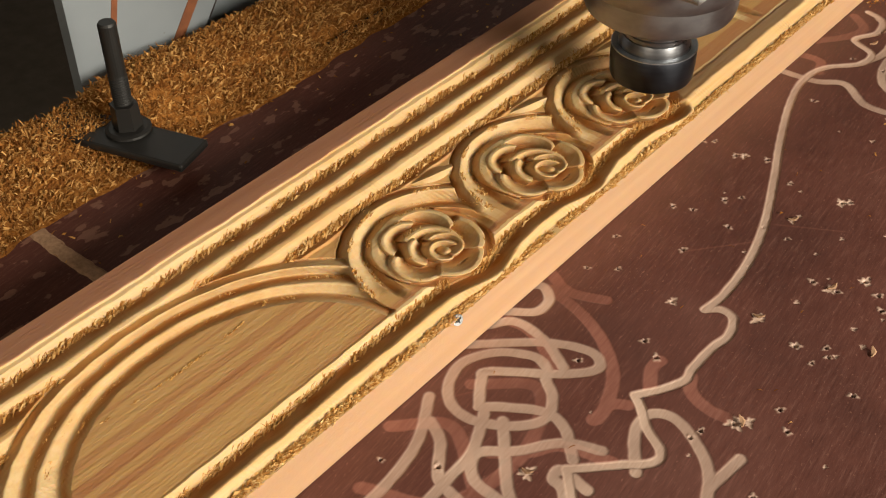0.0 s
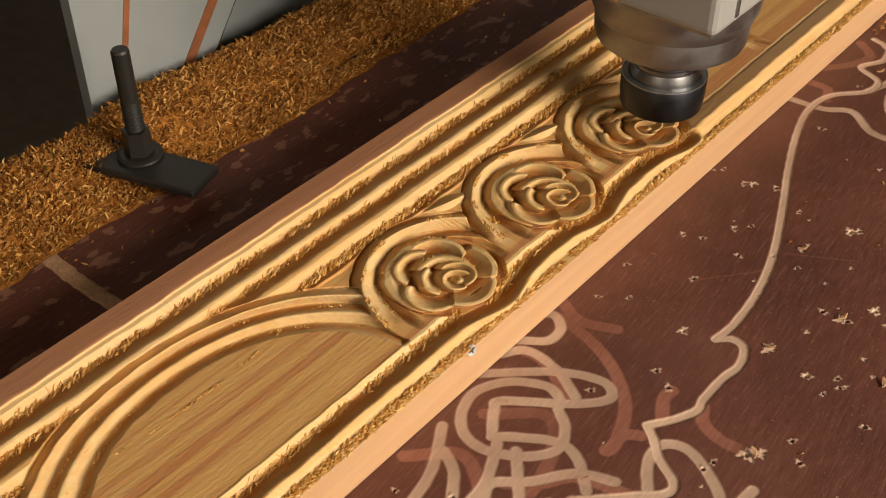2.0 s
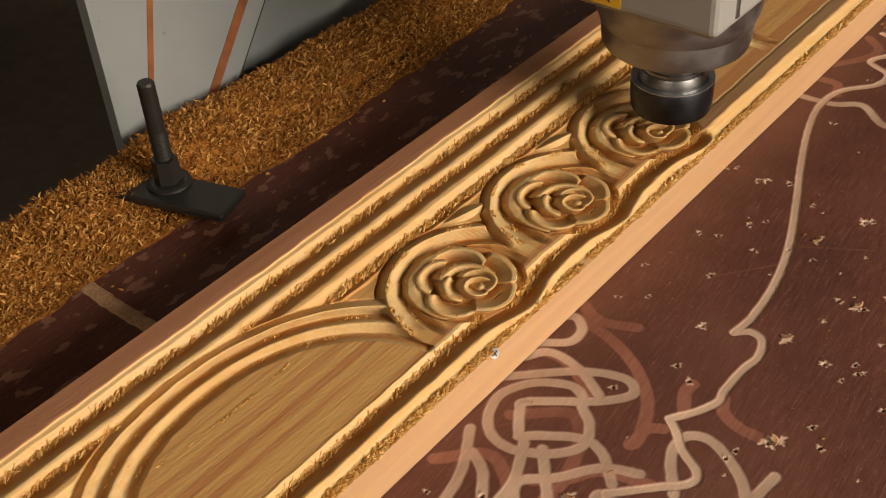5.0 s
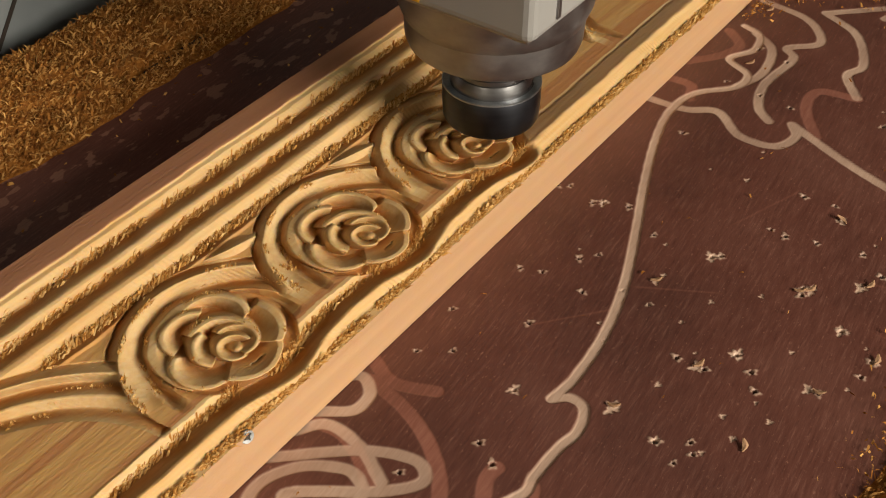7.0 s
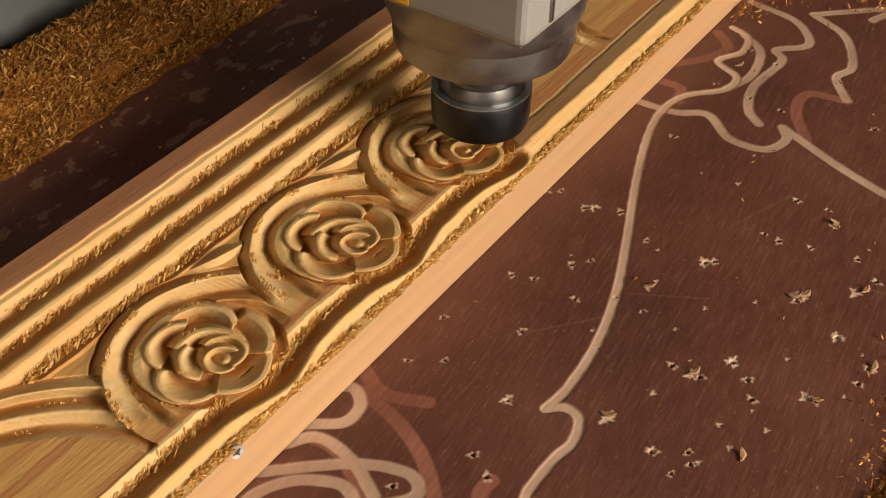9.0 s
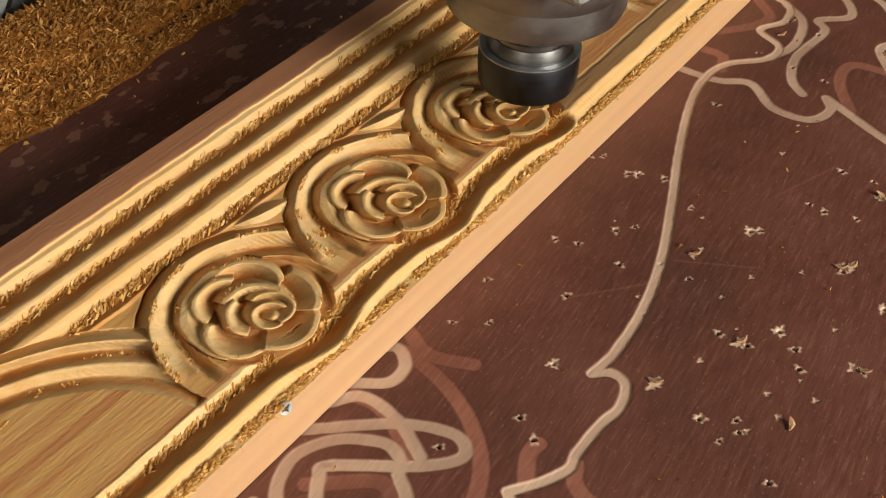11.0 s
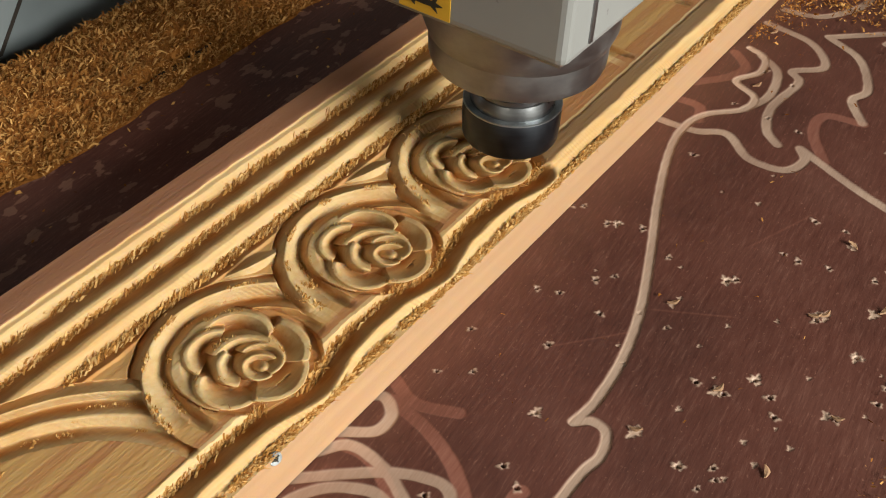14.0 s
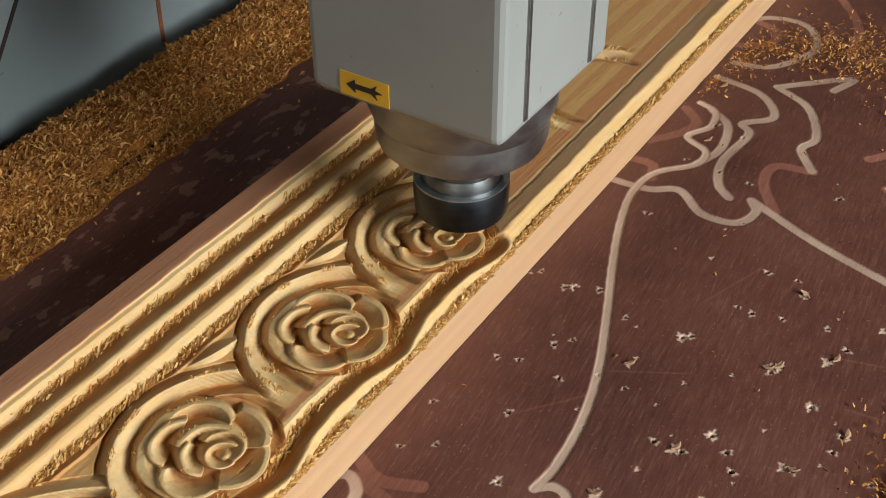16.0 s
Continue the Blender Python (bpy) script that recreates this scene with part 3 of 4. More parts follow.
HOLES = [(0.099, 0.231), (0.178, 0.172), (0.215, 0.220), (0.134, 0.234), (0.138, 0.237), (0.237, 0.207), (0.189, 0.165), (0.160, 0.274), (0.151, 0.275), (0.177, 0.279),
         (0.217, 0.273), (0.090, 0.166), (0.061, 0.240), (0.056, 0.236), (0.030, 0.238), (0.037, 0.242), (0.075, 0.245), (0.044, 0.078), (0.099, 0.085), (0.041, 0.114), (0.235, 0.194), (0.222, 0.171),
         (0.104, 0.047), (0.144, 0.106), (0.171, 0.097), (0.189, 0.100), (0.173, 0.025), (0.116, 0.040), (0.212, 0.082), (0.240, 0.087), (0.184, 0.090), (0.084, 0.011), (0.160, 0.002), (0.047, -0.110), (0.072, -0.095)]
CHIPPED = [(0.178, 0.172, 0.0042), (0.173, 0.025, 0.0055), (0.178, 0.030, 0.004), (0.099, 0.085, 0.0038), (0.189, 0.240, 0.0045), (0.211, 0.258, 0.0042), (0.181, 0.306, 0.0035), (0.144, 0.103, 0.0045),
           (0.134, 0.234, 0.0045), (0.109, -0.070, 0.005), (0.165, 0.152, 0.004), (0.061, 0.240, 0.0035), (0.171, 0.097, 0.003), (0.215, 0.220, 0.004), (0.118, 0.197, 0.003), (0.185, 0.237, 0.0035),
           (0.217, 0.171, 0.0035), (0.155, 0.13, 0.002), (0.2, 0.12, 0.002), (0.19, 0.13, 0.0018), (0.15, 0.2, 0.0018), (0.21, 0.14, 0.002), (0.2, 0.19, 0.0016), (0.17, 0.22, 0.0016), (0.23, 0.3, 0.003), (0.12, 0.31, 0.002)]


# many smaller pits and nicks scattered over the open table
_rng = random.Random(12)
HOLES += [(_rng.uniform(0.05, 0.27), _rng.uniform(-0.04, 0.50)) for _ in range(20)] + [(0.187, 0.233), (0.169, 0.153), (0.196, 0.154), (0.154, 0.152), (0.185, 0.106), (0.064, 0.167), (0.059, 0.089), (0.236, 0.207), (0.258, 0.183), (0.167, 0.413)]
CHIPPED += [(_rng.uniform(0.06, 0.27), _rng.uniform(-0.02, 0.45), _rng.uniform(0.0010, 0.0018)) for _ in range(24)]


def table_top():
    xs = np.concatenate([np.arange(0.02, 0.245, 0.00062), np.arange(0.245, 0.3001, 0.0011)])
    ys = np.concatenate([np.arange(-0.24, -0.12, 0.0010), np.arange(-0.12, 0.33, 0.00062), np.arange(0.33, 0.7201, 0.0010)])
    gx, gy = np.meshgrid(xs, ys)
    z = np.zeros(gx.shape)
    bare, faint = np.zeros(gx.shape), np.zeros(gx.shape)
    wob = 0.0002 * wavy(gx, gy, 0.004)
    for (clear, half, depth), pts in TRACKS:
        line = spline(pts)
        m = 0.008
        i0, i1 = np.searchsorted(xs, line[:, 0].min() - m), np.searchsorted(xs, line[:, 0].max() + m)
        j0, j1 = np.searchsorted(ys, line[:, 1].min() - m), np.searchsorted(ys, line[:, 1].max() + m)
        if i1 <= i0 or j1 <= j0:
            continue
        cut = np.s_[j0:j1, i0:i1]
        d = np.full(gx[cut].shape, 1.0)
        for px, py in line:
            d = np.minimum(d, (gx[cut] - px) ** 2 + (gy[cut] - py) ** 2)
        d = np.sqrt(d) + wob[cut]
        hit = 1 - step(half - 0.0006, half + 0.0007, d)
        z[cut] = np.minimum(z[cut], -depth * hit * (1 if depth < 0.001 else 0.75 + 0.25 * step(0.0004, 0.0016, d)))
        worn = 0.78 + 0.22 * wavy(gx[cut], gy[cut], 0.02, 3)
        bare[cut] = np.maximum(bare[cut], hit * clear * worn)
        if clear == 0:
            faint[cut] = np.maximum(faint[cut], hit * (0.60 + 0.30 * wavy(gx[cut], gy[cut], 0.03, 1)))
    for hx, hy, r in CHIPPED:
        a = np.arctan2(gy - hy, gx - hx)
        d = np.hypot(gx - hx, (gy - hy) * 0.8) / (1 + 0.35 * np.sin(3 * a + 90 * hx) + 0.25 * np.sin(7 * a + 200 * hy))
        hit = 1 - step(r * 0.55, r * 0.75, d)
        bare, z = np.maximum(bare, hit * 0.8), z - 0.0006 * hit
    for hx, hy in HOLES:
        a = np.arctan2(gy - hy, gx - hx)
        size = 0.75 + 0.4 * abs(math.sin(900 * hx + 500 * hy))
        d = np.hypot(gx - hx, gy - hy) / size
        z = z - 0.005 * (1 - step(0.0005, 0.0013, d))
        broken = d / (1 + 0.40 * np.sin(2 * a + 300 * hx) + 0.30 * np.sin(5 * a + 700 * hy))
        rim = (1 - step(0.0016, 0.0025, broken)) * step(0.0010, 0.0014, d)
        z, bare = z + 0.0004 * rim, np.maximum(bare, 0.60 * rim)
    # shallow knife scratches
    for n in range(10):
        a, x0, y0, ln = 1.0 + 0.9 * math.sin(n * 7.1), 0.05 + 0.21 * abs(math.sin(n * 2.3)), -0.05 + 0.4 * abs(math.sin(n * 1.7)), 0.015 + 0.02 * abs(math.sin(n))
        u, v = (gx - x0) * math.cos(a) + (gy - y0) * math.sin(a), -(gx - x0) * math.sin(a) + (gy - y0) * math.cos(a)
        faint = np.maximum(faint, 0.22 * np.exp(-(v / 0.0007) ** 2) * (1 - step(ln * 0.6, ln, np.abs(u))))
    main = sheet("table_top", xs, ys, z, TABLE, {"bare": bare, "faint": faint})
    tagged(main, "worn dark red-brown plywood machine table with cutter tracks and screw holes", "table top", kind="structure")
    for x0, x1, y0, y1 in ((-0.336, 0.02, -0.9, 1.3), (0.3, 0.75, -0.9, 1.3), (0.02, 0.3, -0.9, -0.24), (0.02, 0.3, ys[-1], 1.3)):
        x1 = xs[-1] if x1 == 0.3 else x1
        x0 = xs[-1] if x0 == 0.3 else x0
        ob = link_mesh("table_board", box(x0, x1, y0, y1, -0.03, 0.0), SCUFFED if x1 < 0.1 else TABLE)
        tagged(ob, "dark red-brown plywood board of the machine table, scuffed", "table top", kind="structure")
    base = link_mesh("table_frame", box(-0.325, 0.7, -0.85, 1.25, -0.85, -0.03), NEAR_BLACK)
    tagged(base, "dark steel frame under the machine table", "table frame", kind="structure")


table_top()


# ---- sawdust ----
def heap_height(x, y):
    edge = -0.229 + 0.0030 * wavy(x, y, 0.05, 2) + 0.0022 * wavy(x, y, 0.012, 5) - 0.004 * step(0.1, 0.4, y)
    rise = step(0.0, 0.04, edge - x) * (0.25 + 0.75 * step(-0.3355, -0.318, x))
    h = rise * (0.009 + 0.010 * step(0.03, 0.075, edge - x)) + 0.0030 * rise * wavy(x, y, 0.028, 1) + 0.0018 * rise * wavy(x, y, 0.009, 3)
    h = h + rise * 0.013 * np.exp(-((x + 0.288) / 0.030) ** 2 - ((y - 0.030) / 0.045) ** 2)
    slot = np.exp(-((x + 0.258 + 0.03 * (y - 0.2)) / 0.0048) ** 2) * step(0.0, 0.5, 0.55 + 0.6 * wavy(x, y, 0.006, 8)) * step(0.145, 0.165, y) * (1 - step(0.23, 0.26, y))
    plate = (1 - step(0.010, 0.03, np.abs((y + 0.022) * 0.956 - (x + 0.262) * 0.292))) * (1 - step(0.055, 0.075, np.abs((x + 0.262) * 0.956 + (y + 0.022) * 0.292)))
    return h * (1 - slot) * (1 - 0.3 * plate)


def sawdust_left():
    xs, ys = np.arange(-0.336, -0.219, 0.0025), np.arange(-0.5, 0.9, 0.0025)
    gx, gy = np.meshgrid(xs, ys)
    z = heap_height(gx, gy) - 0.0012
    bed = sheet("sawdust_bank", xs, ys, z, DUST, {})
    tagged(bed, "bank of orange-brown sawdust and shavings along the machine table", "sawdust", kind="stuff")
    rng = np.random.default_rng(8)
    n = 44000
    x, y = rng.uniform(-0.334, -0.224, n), rng.uniform(-0.22, 0.62, n)
    h = heap_height(x, y)
    keep = h > 0.0015
    x, y, h = x[keep], y[keep], h[keep]
    v, t = blades(np.stack([x, y, h - 0.0008], -1), 0.0056, 0.00060, (0, 0.3, 0.25), rng, 0.5)
    chips = soup("shavings", v, t, CHIPS)
    chips.parent = bed
    tagged(chips, "loose pale and orange wood shavings", kind="stuff")


def sawdust_right():
    rng = np.random.default_rng(11)
    spots = [(0.268, 0.185, 0.020, 0.075, 420), (0.10, 0.60, 0.05, 0.035, 900), (0.16, 0.62, 0.06, 0.05, 1300), (0.045, 0.545, 0.012, 0.03, 260), (0.06, 0.575, 0.03, 0.008, 220), (0.036, 0.50, 0.006, 0.012, 110), (0.23, 0.56, 0.05, 0.05, 420)]
    pts = []
    for cx, cy, sx, sy, n in spots:
        q = rng.normal(size=(n, 2)) * (sx * 0.6, sy * 0.6) + (cx, cy)
        pts.append(np.column_stack([q, 0.0008 + 0.004 * np.exp(-((q - (cx, cy)) ** 2).sum(1) / (sx * sy))]))
    loose = np.column_stack([rng.uniform(0.04, 0.28, 60), rng.uniform(-0.05, 0.6, 60), np.full(60, 0.0006)])
    p = np.vstack(pts + [loose])
    p = p[p[:, 0] > 0.037]
    v, t = blades(p, 0.0040, 0.0005, (0, 0, 0.15), rng, 0.3)
    v[:, 2] = np.maximum(v[:, 2], 0.0003)
    ob = soup("scattered_shavings", v, t, CHIPS)
    tagged(ob, "scattered golden wood shavings lying on the plywood table", "sawdust", kind="stuff")
    bits = np.column_stack([-0.235 + 0.10 * rng.random(150) ** 1.6, rng.uniform(-0.12, 0.5, 150), np.full(150, 0.0006)])
    v, t = blades(bits, 0.0032, 0.0007, (0, 0, 0.1), rng, 0.3)
    v[:, 2] = np.maximum(v[:, 2], 0.0003)
    ob = soup("scattered_shavings", v, t, CHIPS)
    tagged(ob, "few loose shavings on the shaded table beside the board", "sawdust", kind="stuff")


def side_heap_height(x, y):
    edge = 0.256 + 0.006 * wavy(x, y, 0.04, 2) + 0.003 * wavy(x, y, 0.010, 5)
    rise = step(0.0, 0.045, x - edge) * step(0.085, 0.13, y + 0.01 * wavy(x, y, 0.02, 7)) * (1 - step(0.30, 0.36, y))
    return rise * (0.013 + 0.003 * wavy(x, y, 0.02, 1) + 0.0015 * wavy(x, y, 0.008, 3))


def sawdust_heap():
    xs, ys = np.arange(0.246, 0.36, 0.0025), np.arange(0.08, 0.37, 0.0025)
    gx, gy = np.meshgrid(xs, ys)
    bed = sheet("sawdust_heap", xs, ys, side_heap_height(gx, gy) - 0.0010, DUST, {})
    tagged(bed, "small heap of golden sawdust on the open table", "sawdust", kind="stuff")
    rng = np.random.default_rng(31)
    x, y = rng.uniform(0.246, 0.358, 9000), rng.uniform(0.085, 0.365, 9000)
    h = side_heap_height(x, y)
    keep = h > 0.0008
    v, t = blades(np.stack([x[keep], y[keep], h[keep] - 0.0006], -1), 0.0042, 0.00045, (0, 0.3, 0.25), rng, 0.5)
    chips = soup("shavings", v, t, CHIPS)
    chips.parent = bed
    tagged(chips, "loose golden wood shavings", kind="stuff")


sawdust_left()
sawdust_heap()
sawdust_right()
# near-black strip laid on the table for the shade inside the slot
slot = link_mesh("slot_strip", box(-0.2615, -0.2545, 0.15, 0.255, 0.0005, 0.0012, 0.0002), NEAR_BLACK)
tagged(slot, "black strip for the dark clamping slot showing between the sawdust", "table slot", kind="structure")


def groove_strip():
    """A low pale strip standing in for an old shallow groove that crosses the shaded board."""
    xs, ys = np.arange(-0.240, -0.128, 0.0012), np.arange(-0.122, -0.103, 0.0008)
    gx, gy = np.meshgrid(xs, ys)
    mid = -0.1125 + 0.0012 * wavy(gx, gy * 0, 0.03, 3)
    z = 0.0009 * (1 - step(0.0035, 0.0062, np.abs(gy - mid) + 0.0006 * wavy(gx, gy, 0.004, 2))) - 0.0002
    ob = sheet("groove_strip", xs, ys, z, SPLINTER, {})
    tagged(ob, "low pale strip standing in for an old groove across the table", "sawdust", kind="stuff")


groove_strip()


# ---- hold-down clamp ----
def table_clamp():
    top = tagged(new("table_clamp"), "black iron hold-down clamp with an upright threaded stud, dusted with shavings", "clamp")
    top.matrix_world = pose(-0.262, -0.022, 0, 0, 0, 17)
    part("heel_block", box(-0.064, -0.030, -0.020, 0.020, 0.001, 0.0105, 0.001), STEEL, top, "grey steel heel block")
    part("base_plate", box(-0.060, 0.055, -0.0165, 0.0165, 0.0107, 0.0165, 0.0014), BLACK_IRON, top, "flat black iron strap")
    part("washer", lathe([(0.0148, 0.0167), (0.0156, 0.0172), (0.0153, 0.0188), (0.0130, 0.0196)], 32), BLACK_IRON, top)
    nut = bmesh.new()
    bmesh.ops.create_cone(nut, cap_ends=True, segments=6, radius1=0.0100, radius2=0.0092, depth=0.018)
    bmesh.ops.translate(nut, verts=nut.verts, vec=(0, 0, 0.0290))
    part("nut", nut, BLACK_IRON, top)
    prof, z = [], 0.0215
    while z < 0.058:
        prof += [(0.0054, z), (0.0063, z + 0.0009)]
        z += 0.0018
    prof += [(0.0060, z + 0.001), (0.0060, 0.0965), (0.0050, 0.098)]
    part("stud", lathe(prof, 24), BLACK_IRON, top, "upright threaded black stud")
    for ob in top.children:
        if ob.name.split(".")[0] in ("washer", "nut", "stud"):
            ob.location = (0.000, 0.006, 0)
    rng = np.random.default_rng(21)
    p = np.column_stack([rng.uniform(-0.060, 0.03, 2600), rng.uniform(-0.016, 0.016, 2600), np.full(2600, 0.0166)])
    p = p[(wavy(p[:, 0], p[:, 1], 0.008, 2) + 3.0 * (-0.012 - p[:, 0]) / 0.05 > 0.25)]
    v, t = blades(p, 0.0038, 0.00042, (0, 0.3, 0.3), rng, 0.5)
    dust = soup("dust", v, t, CHIPS)
    dust.parent = top
    tagged(dust, "orange shavings caught on the clamp", kind="stuff")


table_clamp()


# ---- toe screw in the board's edge ----
def edge_screw():
    top = tagged(new("wood_screw"), "bright zinc screw driven slantwise into the board's edge", "screw")
    head = lathe([(0.0012, -0.004), (0.0032, -0.0006), (0.0034, 0.0), (0.0032, 0.0004), (0.0015, 0.0003), (0.0010, -0.0008)], 28)
    part("head", head, ZINC, top, smooth=True)
    part("shank", lathe([(0.0008, -0.012), (0.0013, -0.010), (0.0013, -0.003)], 16), ZINC, top)
    for k in range(2):
        slotbm = box(-0.0022, 0.0022, -0.00035, 0.00035, 0.00035, 0.00055)
        s = part("cross_slot", slotbm, INK, top)
        s.rotation_euler = (0, 0, radians(20 + 90 * k))
    top.matrix_world = pose(0.0343, -0.033, 0.0330, 0, 70, -14)


edge_screw()


# ---- single splinters left on the table ----
def splinters():
    def one(seed, length):
        rng = np.random.default_rng(seed)
        bm = bmesh.new()
        rows = []
        for k in range(5):
            t = k / 4
            w = 0.0011 * (0.35 + math.sin(math.pi * (0.15 + 0.75 * t))) * rng.uniform(0.7, 1.2)
            c = Vector((length * (t - 0.5), 0.0012 * math.sin(3 * t + seed), 0.0007 + 0.0016 * t * t))
            rows.append([bm.verts.new(c + Vector((0, w * math.cos(q), 0.0006 * math.sin(q) + 0.0002))) for q in (0.3, 1.8, 3.0, 4.4, 5.4)])
        for r, s in zip(rows, rows[1:]):
            for q in range(5):
                bm.faces.new((r[q], r[(q + 1) % 5], s[(q + 1) % 5], s[q]))
        bm.faces.new(rows[0][::-1])
        bm.faces.new(rows[-1])
        ob = link_mesh("wood_splinter", bm, SPLINTER)
        return tagged(ob, "small torn orange-brown wood splinter lying on the dark table", "splinter", "splinters on the table")

    first = one(3, 0.0065)
    first.matrix_world = pose(0.144, 0.105, 0, 0, 0, 20)
    for x, y, a, s in ((0.165, 0.154, 70, 1.3), (0.189, 0.240, 65, 1.4), (0.185, 0.236, 30, 0.8), (0.222, 0.172, 10, 0.9), (0.214, 0.262, 80, 0.9), (0.175, 0.027, 140, 1.1), (0.109, -0.069, 15, 1.4),
                       (0.181, 0.306, 170, 1.0), (0.237, 0.209, 100, 0.7), (0.066, 0.432, 60, 1.2), (0.118, 0.198, 45, 0.5), (0.206, 0.118, 120, 0.6), (0.047, 0.508, 70, 1.5)):
        copy_thing(first, pose(x, y, 0, 0, 0, a))


splinters()


# ---- router gantry: leg, beam and spindle move as one ----
SX, SY = 0.000, 0.208


def gantry():
    g = tagged(new("cnc_router_gantry"), "grey steel router gantry with square spindle and rust-streaked leg", "cnc machine")
    # spindle
    h = 0.057
    body = part("spindle_body", box(SX - h, SX + h, SY - h, SY + h, 0.1470, 0.62, 0.005, 3), BODY_PAINT, g, "square grey spindle housing with rounded corners")
    for x, w in ((0.034, 0.0016), (-0.034, 0.0016)):
        part("cover_seam", box(SX + h - 0.001, SX + h + 0.0012, SY + x - w, SY + x + w, 0.1525, 0.60, 0.0005), STEEL, body)
    part("cover_lip", box(SX - h + 0.004, SX + h - 0.004, SY - h + 0.004, SY + h - 0.004, 0.1450, 0.1480, 0.001), STEEL, body)
    nose = lathe([(0.0200, 0.1052), (0.0400, 0.1052), (0.0440, 0.1058), (0.0466, 0.1078), (0.0478, 0.1115), (0.0484, 0.1240), (0.0490, 0.1248), (0.0520, 0.1330), (0.0526, 0.1456)], 96)
    part("nose_flange", nose, STEEL, g, "worn machined steel nose flange", True)
    part("shaft", lathe([(0.0236, 0.066), (0.0236, 0.0790), (0.0228, 0.0830), (0.0212, 0.0868), (0.0206, 0.0872), (0.0206, 0.0882), (0.0212, 0.0886), (0.0212, 0.0900), (0.0203, 0.0906), (0.0203, 0.0960), (0.0230, 0.1010), (0.0250, 0.1055)], 72), BRIGHT, g, "bright turned spindle shaft", True)
    nut = lathe([(0.0120, 0.0560), (0.0245, 0.0560), (0.0262, 0.0570), (0.0270, 0.0590), (0.0275, 0.0680), (0.0275, 0.0782), (0.0271, 0.0790), (0.0266, 0.0792), (0.0258, 0.0788), (0.0254, 0.0775), (0.0250, 0.0720), (0.0236, 0.0715)], 96)
    part("collet_nut", nut, DARK_STEEL, g, "blackened steel collet nut", True)
    # bright ring added as the highlight along the nut's top edge
    part("rim_highlight", lathe([(0.02712, 0.0788), (0.02765, 0.0790), (0.02765, 0.0797), (0.02700, 0.0800), (0.02640, 0.0797)], 96), ZINC, g, "thin bright ring for the highlight on the collet nut's rim", True)
    part("cutter", lathe([(0.0012, 0.0375), (0.0026, 0.0395), (0.0030, 0.045), (0.0030, 0.057)], 24), STEEL, g)
    for ob in g.children:
        if ob.name.split(".")[0] in ("nose_flange", "shaft", "collet_nut", "rim_highlight", "cutter"):
            ob.location = (SX, SY, 0)
    # direction sticker on the front face
    y = SY - h
    st = part("sticker", box(SX - 0.037, SX - 0.007, y - 0.0006, y - 0.0001, 0.1500, 0.1635), YELLOW, g, "yellow sticker with a black arrow")
    bm = bmesh.new()
    cx, cz = SX - 0.0225, 0.1567
    shape = [(-0.0105, 0), (-0.005, 0.0038), (-0.005, 0.0015), (0.0045, 0.0015), (0.0085, 0.0042), (0.0072, 0.0012), (0.0115, 0.0), (0.0072, -0.0012), (0.0085, -0.0042), (0.0045, -0.0015), (-0.005, -0.0015), (-0.005, -0.0038)]
    front = [bm.verts.new((cx + a, y - 0.0010, cz + b)) for a, b in shape]
    back = [bm.verts.new((cx + a, y - 0.0005, cz + b)) for a, b in shape]
    bm.faces.new(front)
    for k in range(len(shape)):
        bm.faces.new((front[k], back[k], back[(k + 1) % len(shape)], front[(k + 1) % len(shape)]))
    part("arrow", bm, INK, st)
    # neighbouring tool head, raised to fit the camera's view
    head = part("second_head", box(SX + 0.078, SX + 0.145, SY + 0.085, SY + 0.19, 0.205, 0.62, 0.004), LEG_PAINT, g, "pale grey housing of a second tool head")
    part("bracket", box(SX + 0.059, SX + 0.0775, SY + 0.095, SY + 0.12, 0.21, 0.5, 0.002), STEEL, head, "dull steel bracket")
    bolt = lathe([(0.0065, 0.0), (0.0065, 0.005), (0.0055, 0.006)], 6)
    bmesh.ops.rotate(bolt, verts=bolt.verts, matrix=Matrix.Rotation(radians(90), 3, "X"))
    bmesh.ops.translate(bolt, verts=bolt.verts, vec=(SX + 0.068, SY + 0.0955, 0.225))
    part("bolt", bolt, BLACK_IRON, head)
    # leg beside the table
    def slanted(pts, x0, x1):
        """A plate between two x, outlined by (y, z) pairs."""
        bm = bmesh.new()
        near, far = [[bm.verts.new((x, y, z)) for y, z in pts] for x in (x1, x0)]
        bm.faces.new(near)
        bm.faces.new(far[::-1])
        for k in range(len(pts)):
            m = (k + 1) % len(pts)
            bm.faces.new((near[k], far[k], far[m], near[m]))
        bmesh.ops.recalc_face_normals(bm, faces=bm.faces)
        return bm

    y0, lean = 0.0, 0.76
    leg = part("leg_panel", slanted([(y0, -0.3), (y0 + 0.108, -0.3), (y0 + 0.108, 0.0), (y0 + 0.108 + lean * 0.6, 0.6), (y0, 0.6)], -0.3475, -0.337), LEG_PAINT, g, "pale grey painted leg panel with rust streaks")
    for yy, w, k in ((0.024, 0.0026, 0.25), (0.080, 0.0056, lean)):
        part("rust_streak", slanted([(y0 + yy - w, 0), (y0 + yy + w, 0), (y0 + yy + w + k * 0.55, 0.55), (y0 + yy - w + k * 0.55, 0.55)], -0.3372, -0.3364), RUST, leg, "reddish brown rust streak")
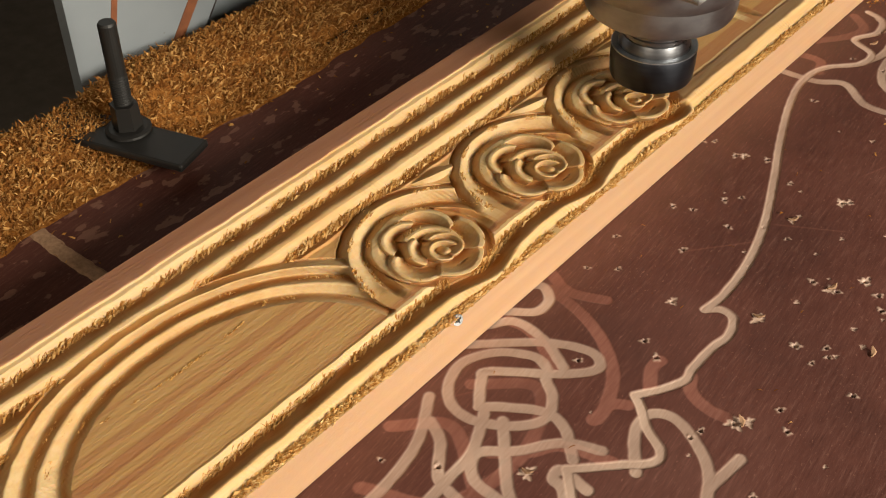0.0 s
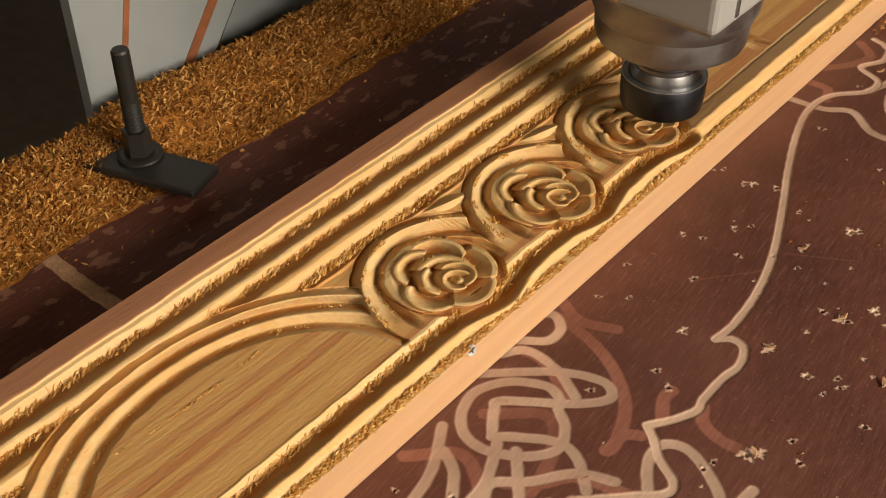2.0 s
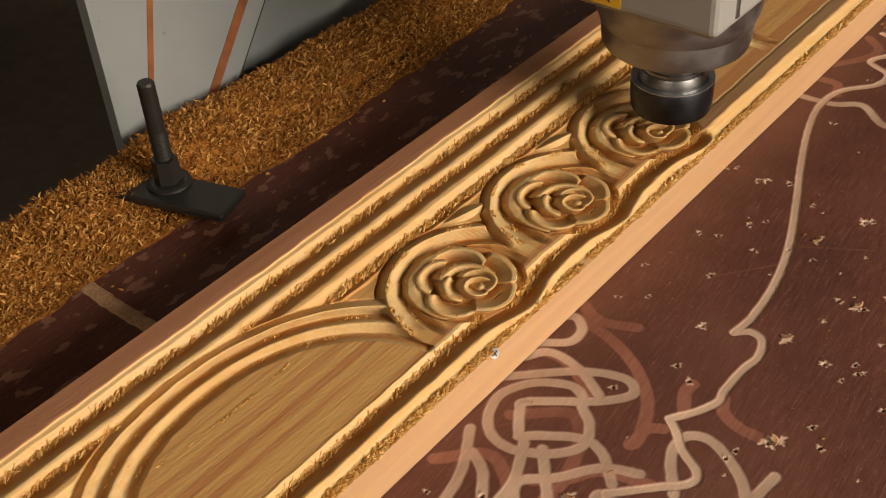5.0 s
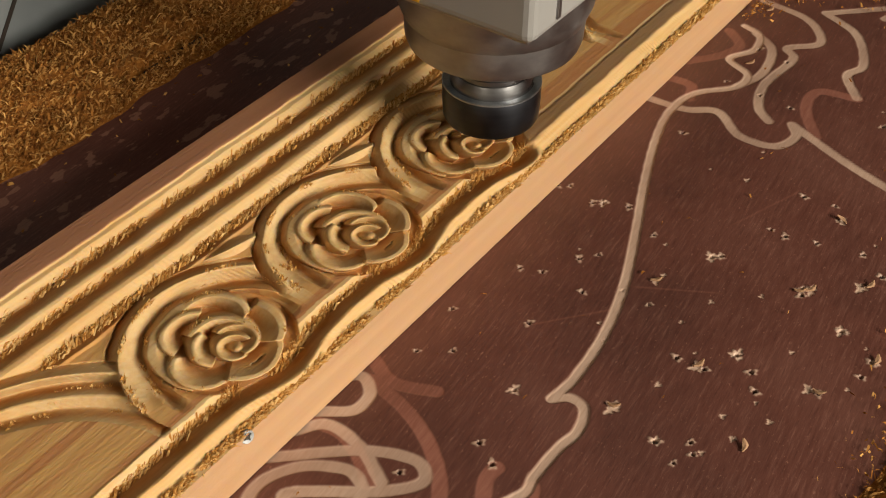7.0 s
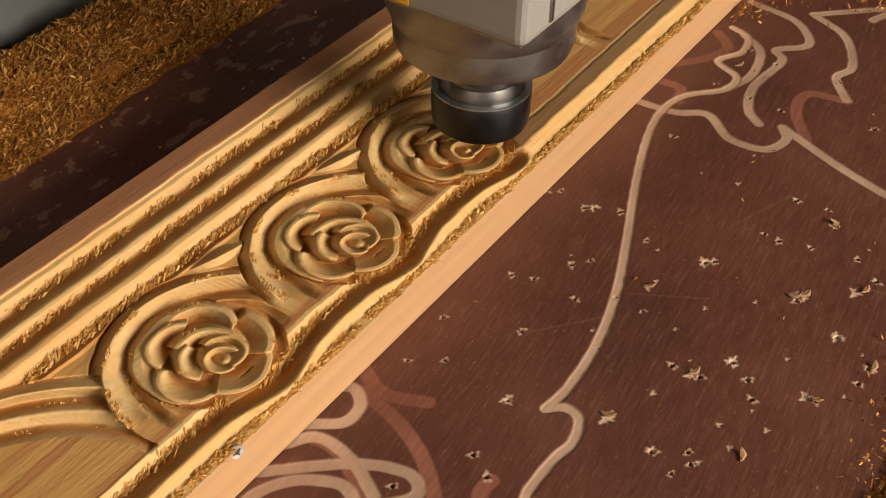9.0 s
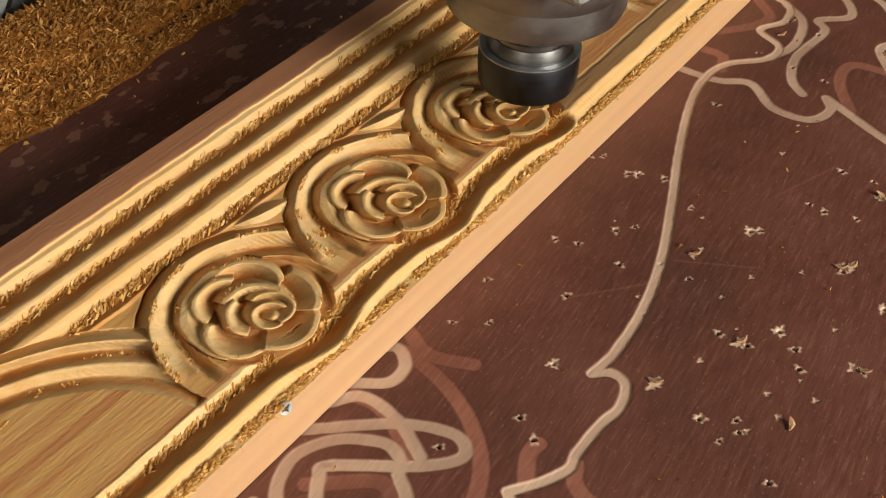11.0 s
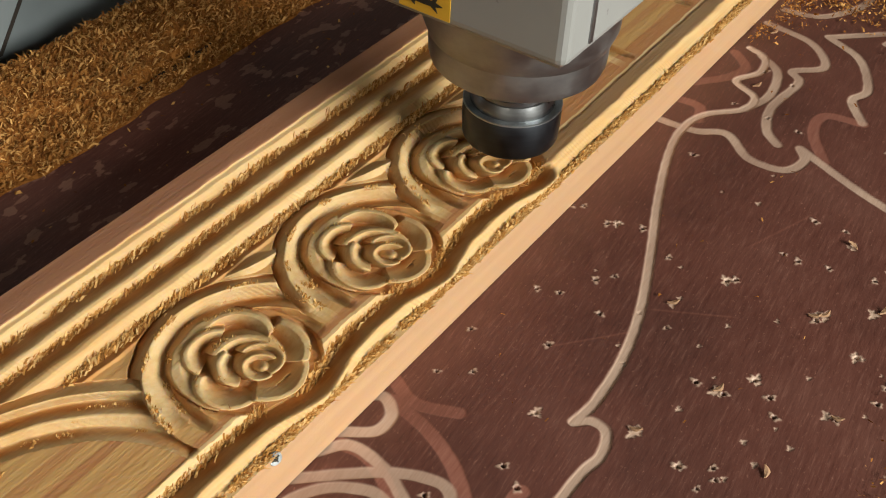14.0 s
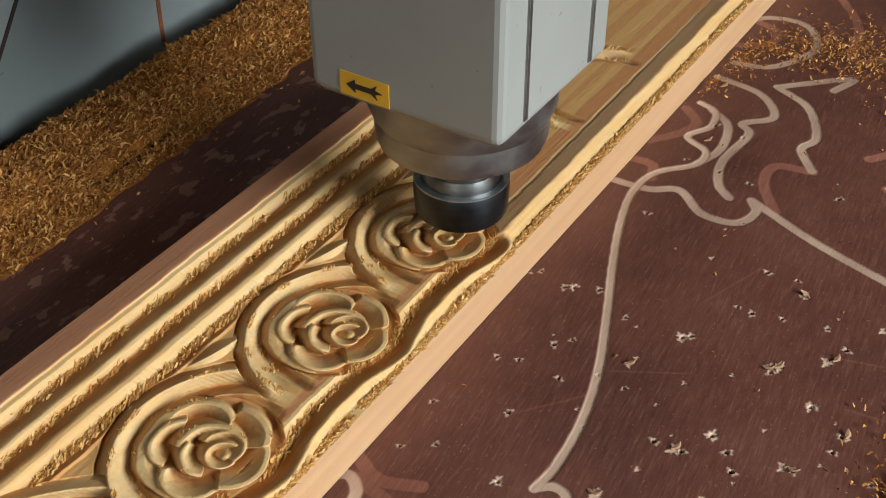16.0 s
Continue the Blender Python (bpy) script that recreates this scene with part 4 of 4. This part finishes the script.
    rear = part("rear_panel", slanted([(y0 + 0.09, -0.3), (0.75, -0.3), (0.75, 0.62), (y0 + 0.09, 0.62)], -0.372, -0.360), LEG_PAINT, g, "pale grey rear panel with a thin black line")
    part("edge_line", slanted([(y0 + 0.135, 0), (y0 + 0.139, 0), (y0 + 0.139 + lean * 0.5, 0.5), (y0 + 0.136 + lean * 0.5, 0.5)], -0.3602, -0.3594), NEAR_BLACK, rear, "thin slanted black line")
    part("rust_streak", slanted([(0.330, 0), (0.334, 0), (0.345, 0.4), (0.342, 0.4)], -0.3602, -0.3594), RUST, rear, "thin rust run")
    part("beam", box(-0.3365, 0.75, 0.262, 0.42, 0.44, 0.62, 0.004), LEG_PAINT, g, "pale grey cross beam carrying the spindle")
    part("carriage", box(SX - 0.08, SX + 0.08, SY + h + 0.0005, 0.2615, 0.42, 0.62, 0.003), BODY_PAINT, g, "grey spindle carriage plate")


gantry()


# ---- workshop shell ----
def shell():
    def slab(name, b, mat, label, cat):
        tagged(link_mesh(name, box(*b), mat), label, cat, kind="structure")

    slab("floor", (-2.2, 2.2, -2.2, 2.6, -0.95, -0.85), FLOOR, "dull grey concrete workshop floor", "floor")
    slab("ceiling", (-2.2, 2.2, -2.2, 2.6, 2.45, 2.55), WALL, "plain plaster workshop ceiling", "ceiling")
    slab("wall_west", (-2.3, -2.2, -2.2, 2.6, -0.85, 2.45), WALL, "dull plaster workshop wall", "wall")
    slab("wall_north", (-2.2, 2.2, 2.6, 2.7, -0.85, 2.45), WALL, "dull plaster workshop wall", "wall")
    for b in ((-2.2, 0.05, -2.3, -2.2, -0.85, 2.45), (1.05, 2.2, -2.3, -2.2, -0.85, 2.45), (0.05, 1.05, -2.3, -2.2, 1.65, 2.45)):
        slab("wall_south", b, WALL, "dull plaster workshop wall beside an opening for the fill light", "wall")
    for n, b in enumerate(((2.2, 2.3, -2.2, -0.7, -0.85, 2.45), (2.2, 2.3, 0.95, 2.6, -0.85, 2.45), (2.2, 2.3, -0.7, 0.95, -0.85, 0.5), (2.2, 2.3, -0.7, 0.95, 1.48, 2.45))):
        slab("wall_east", b, WALL, "dull plaster workshop wall beside the window opening", "wall")


shell()
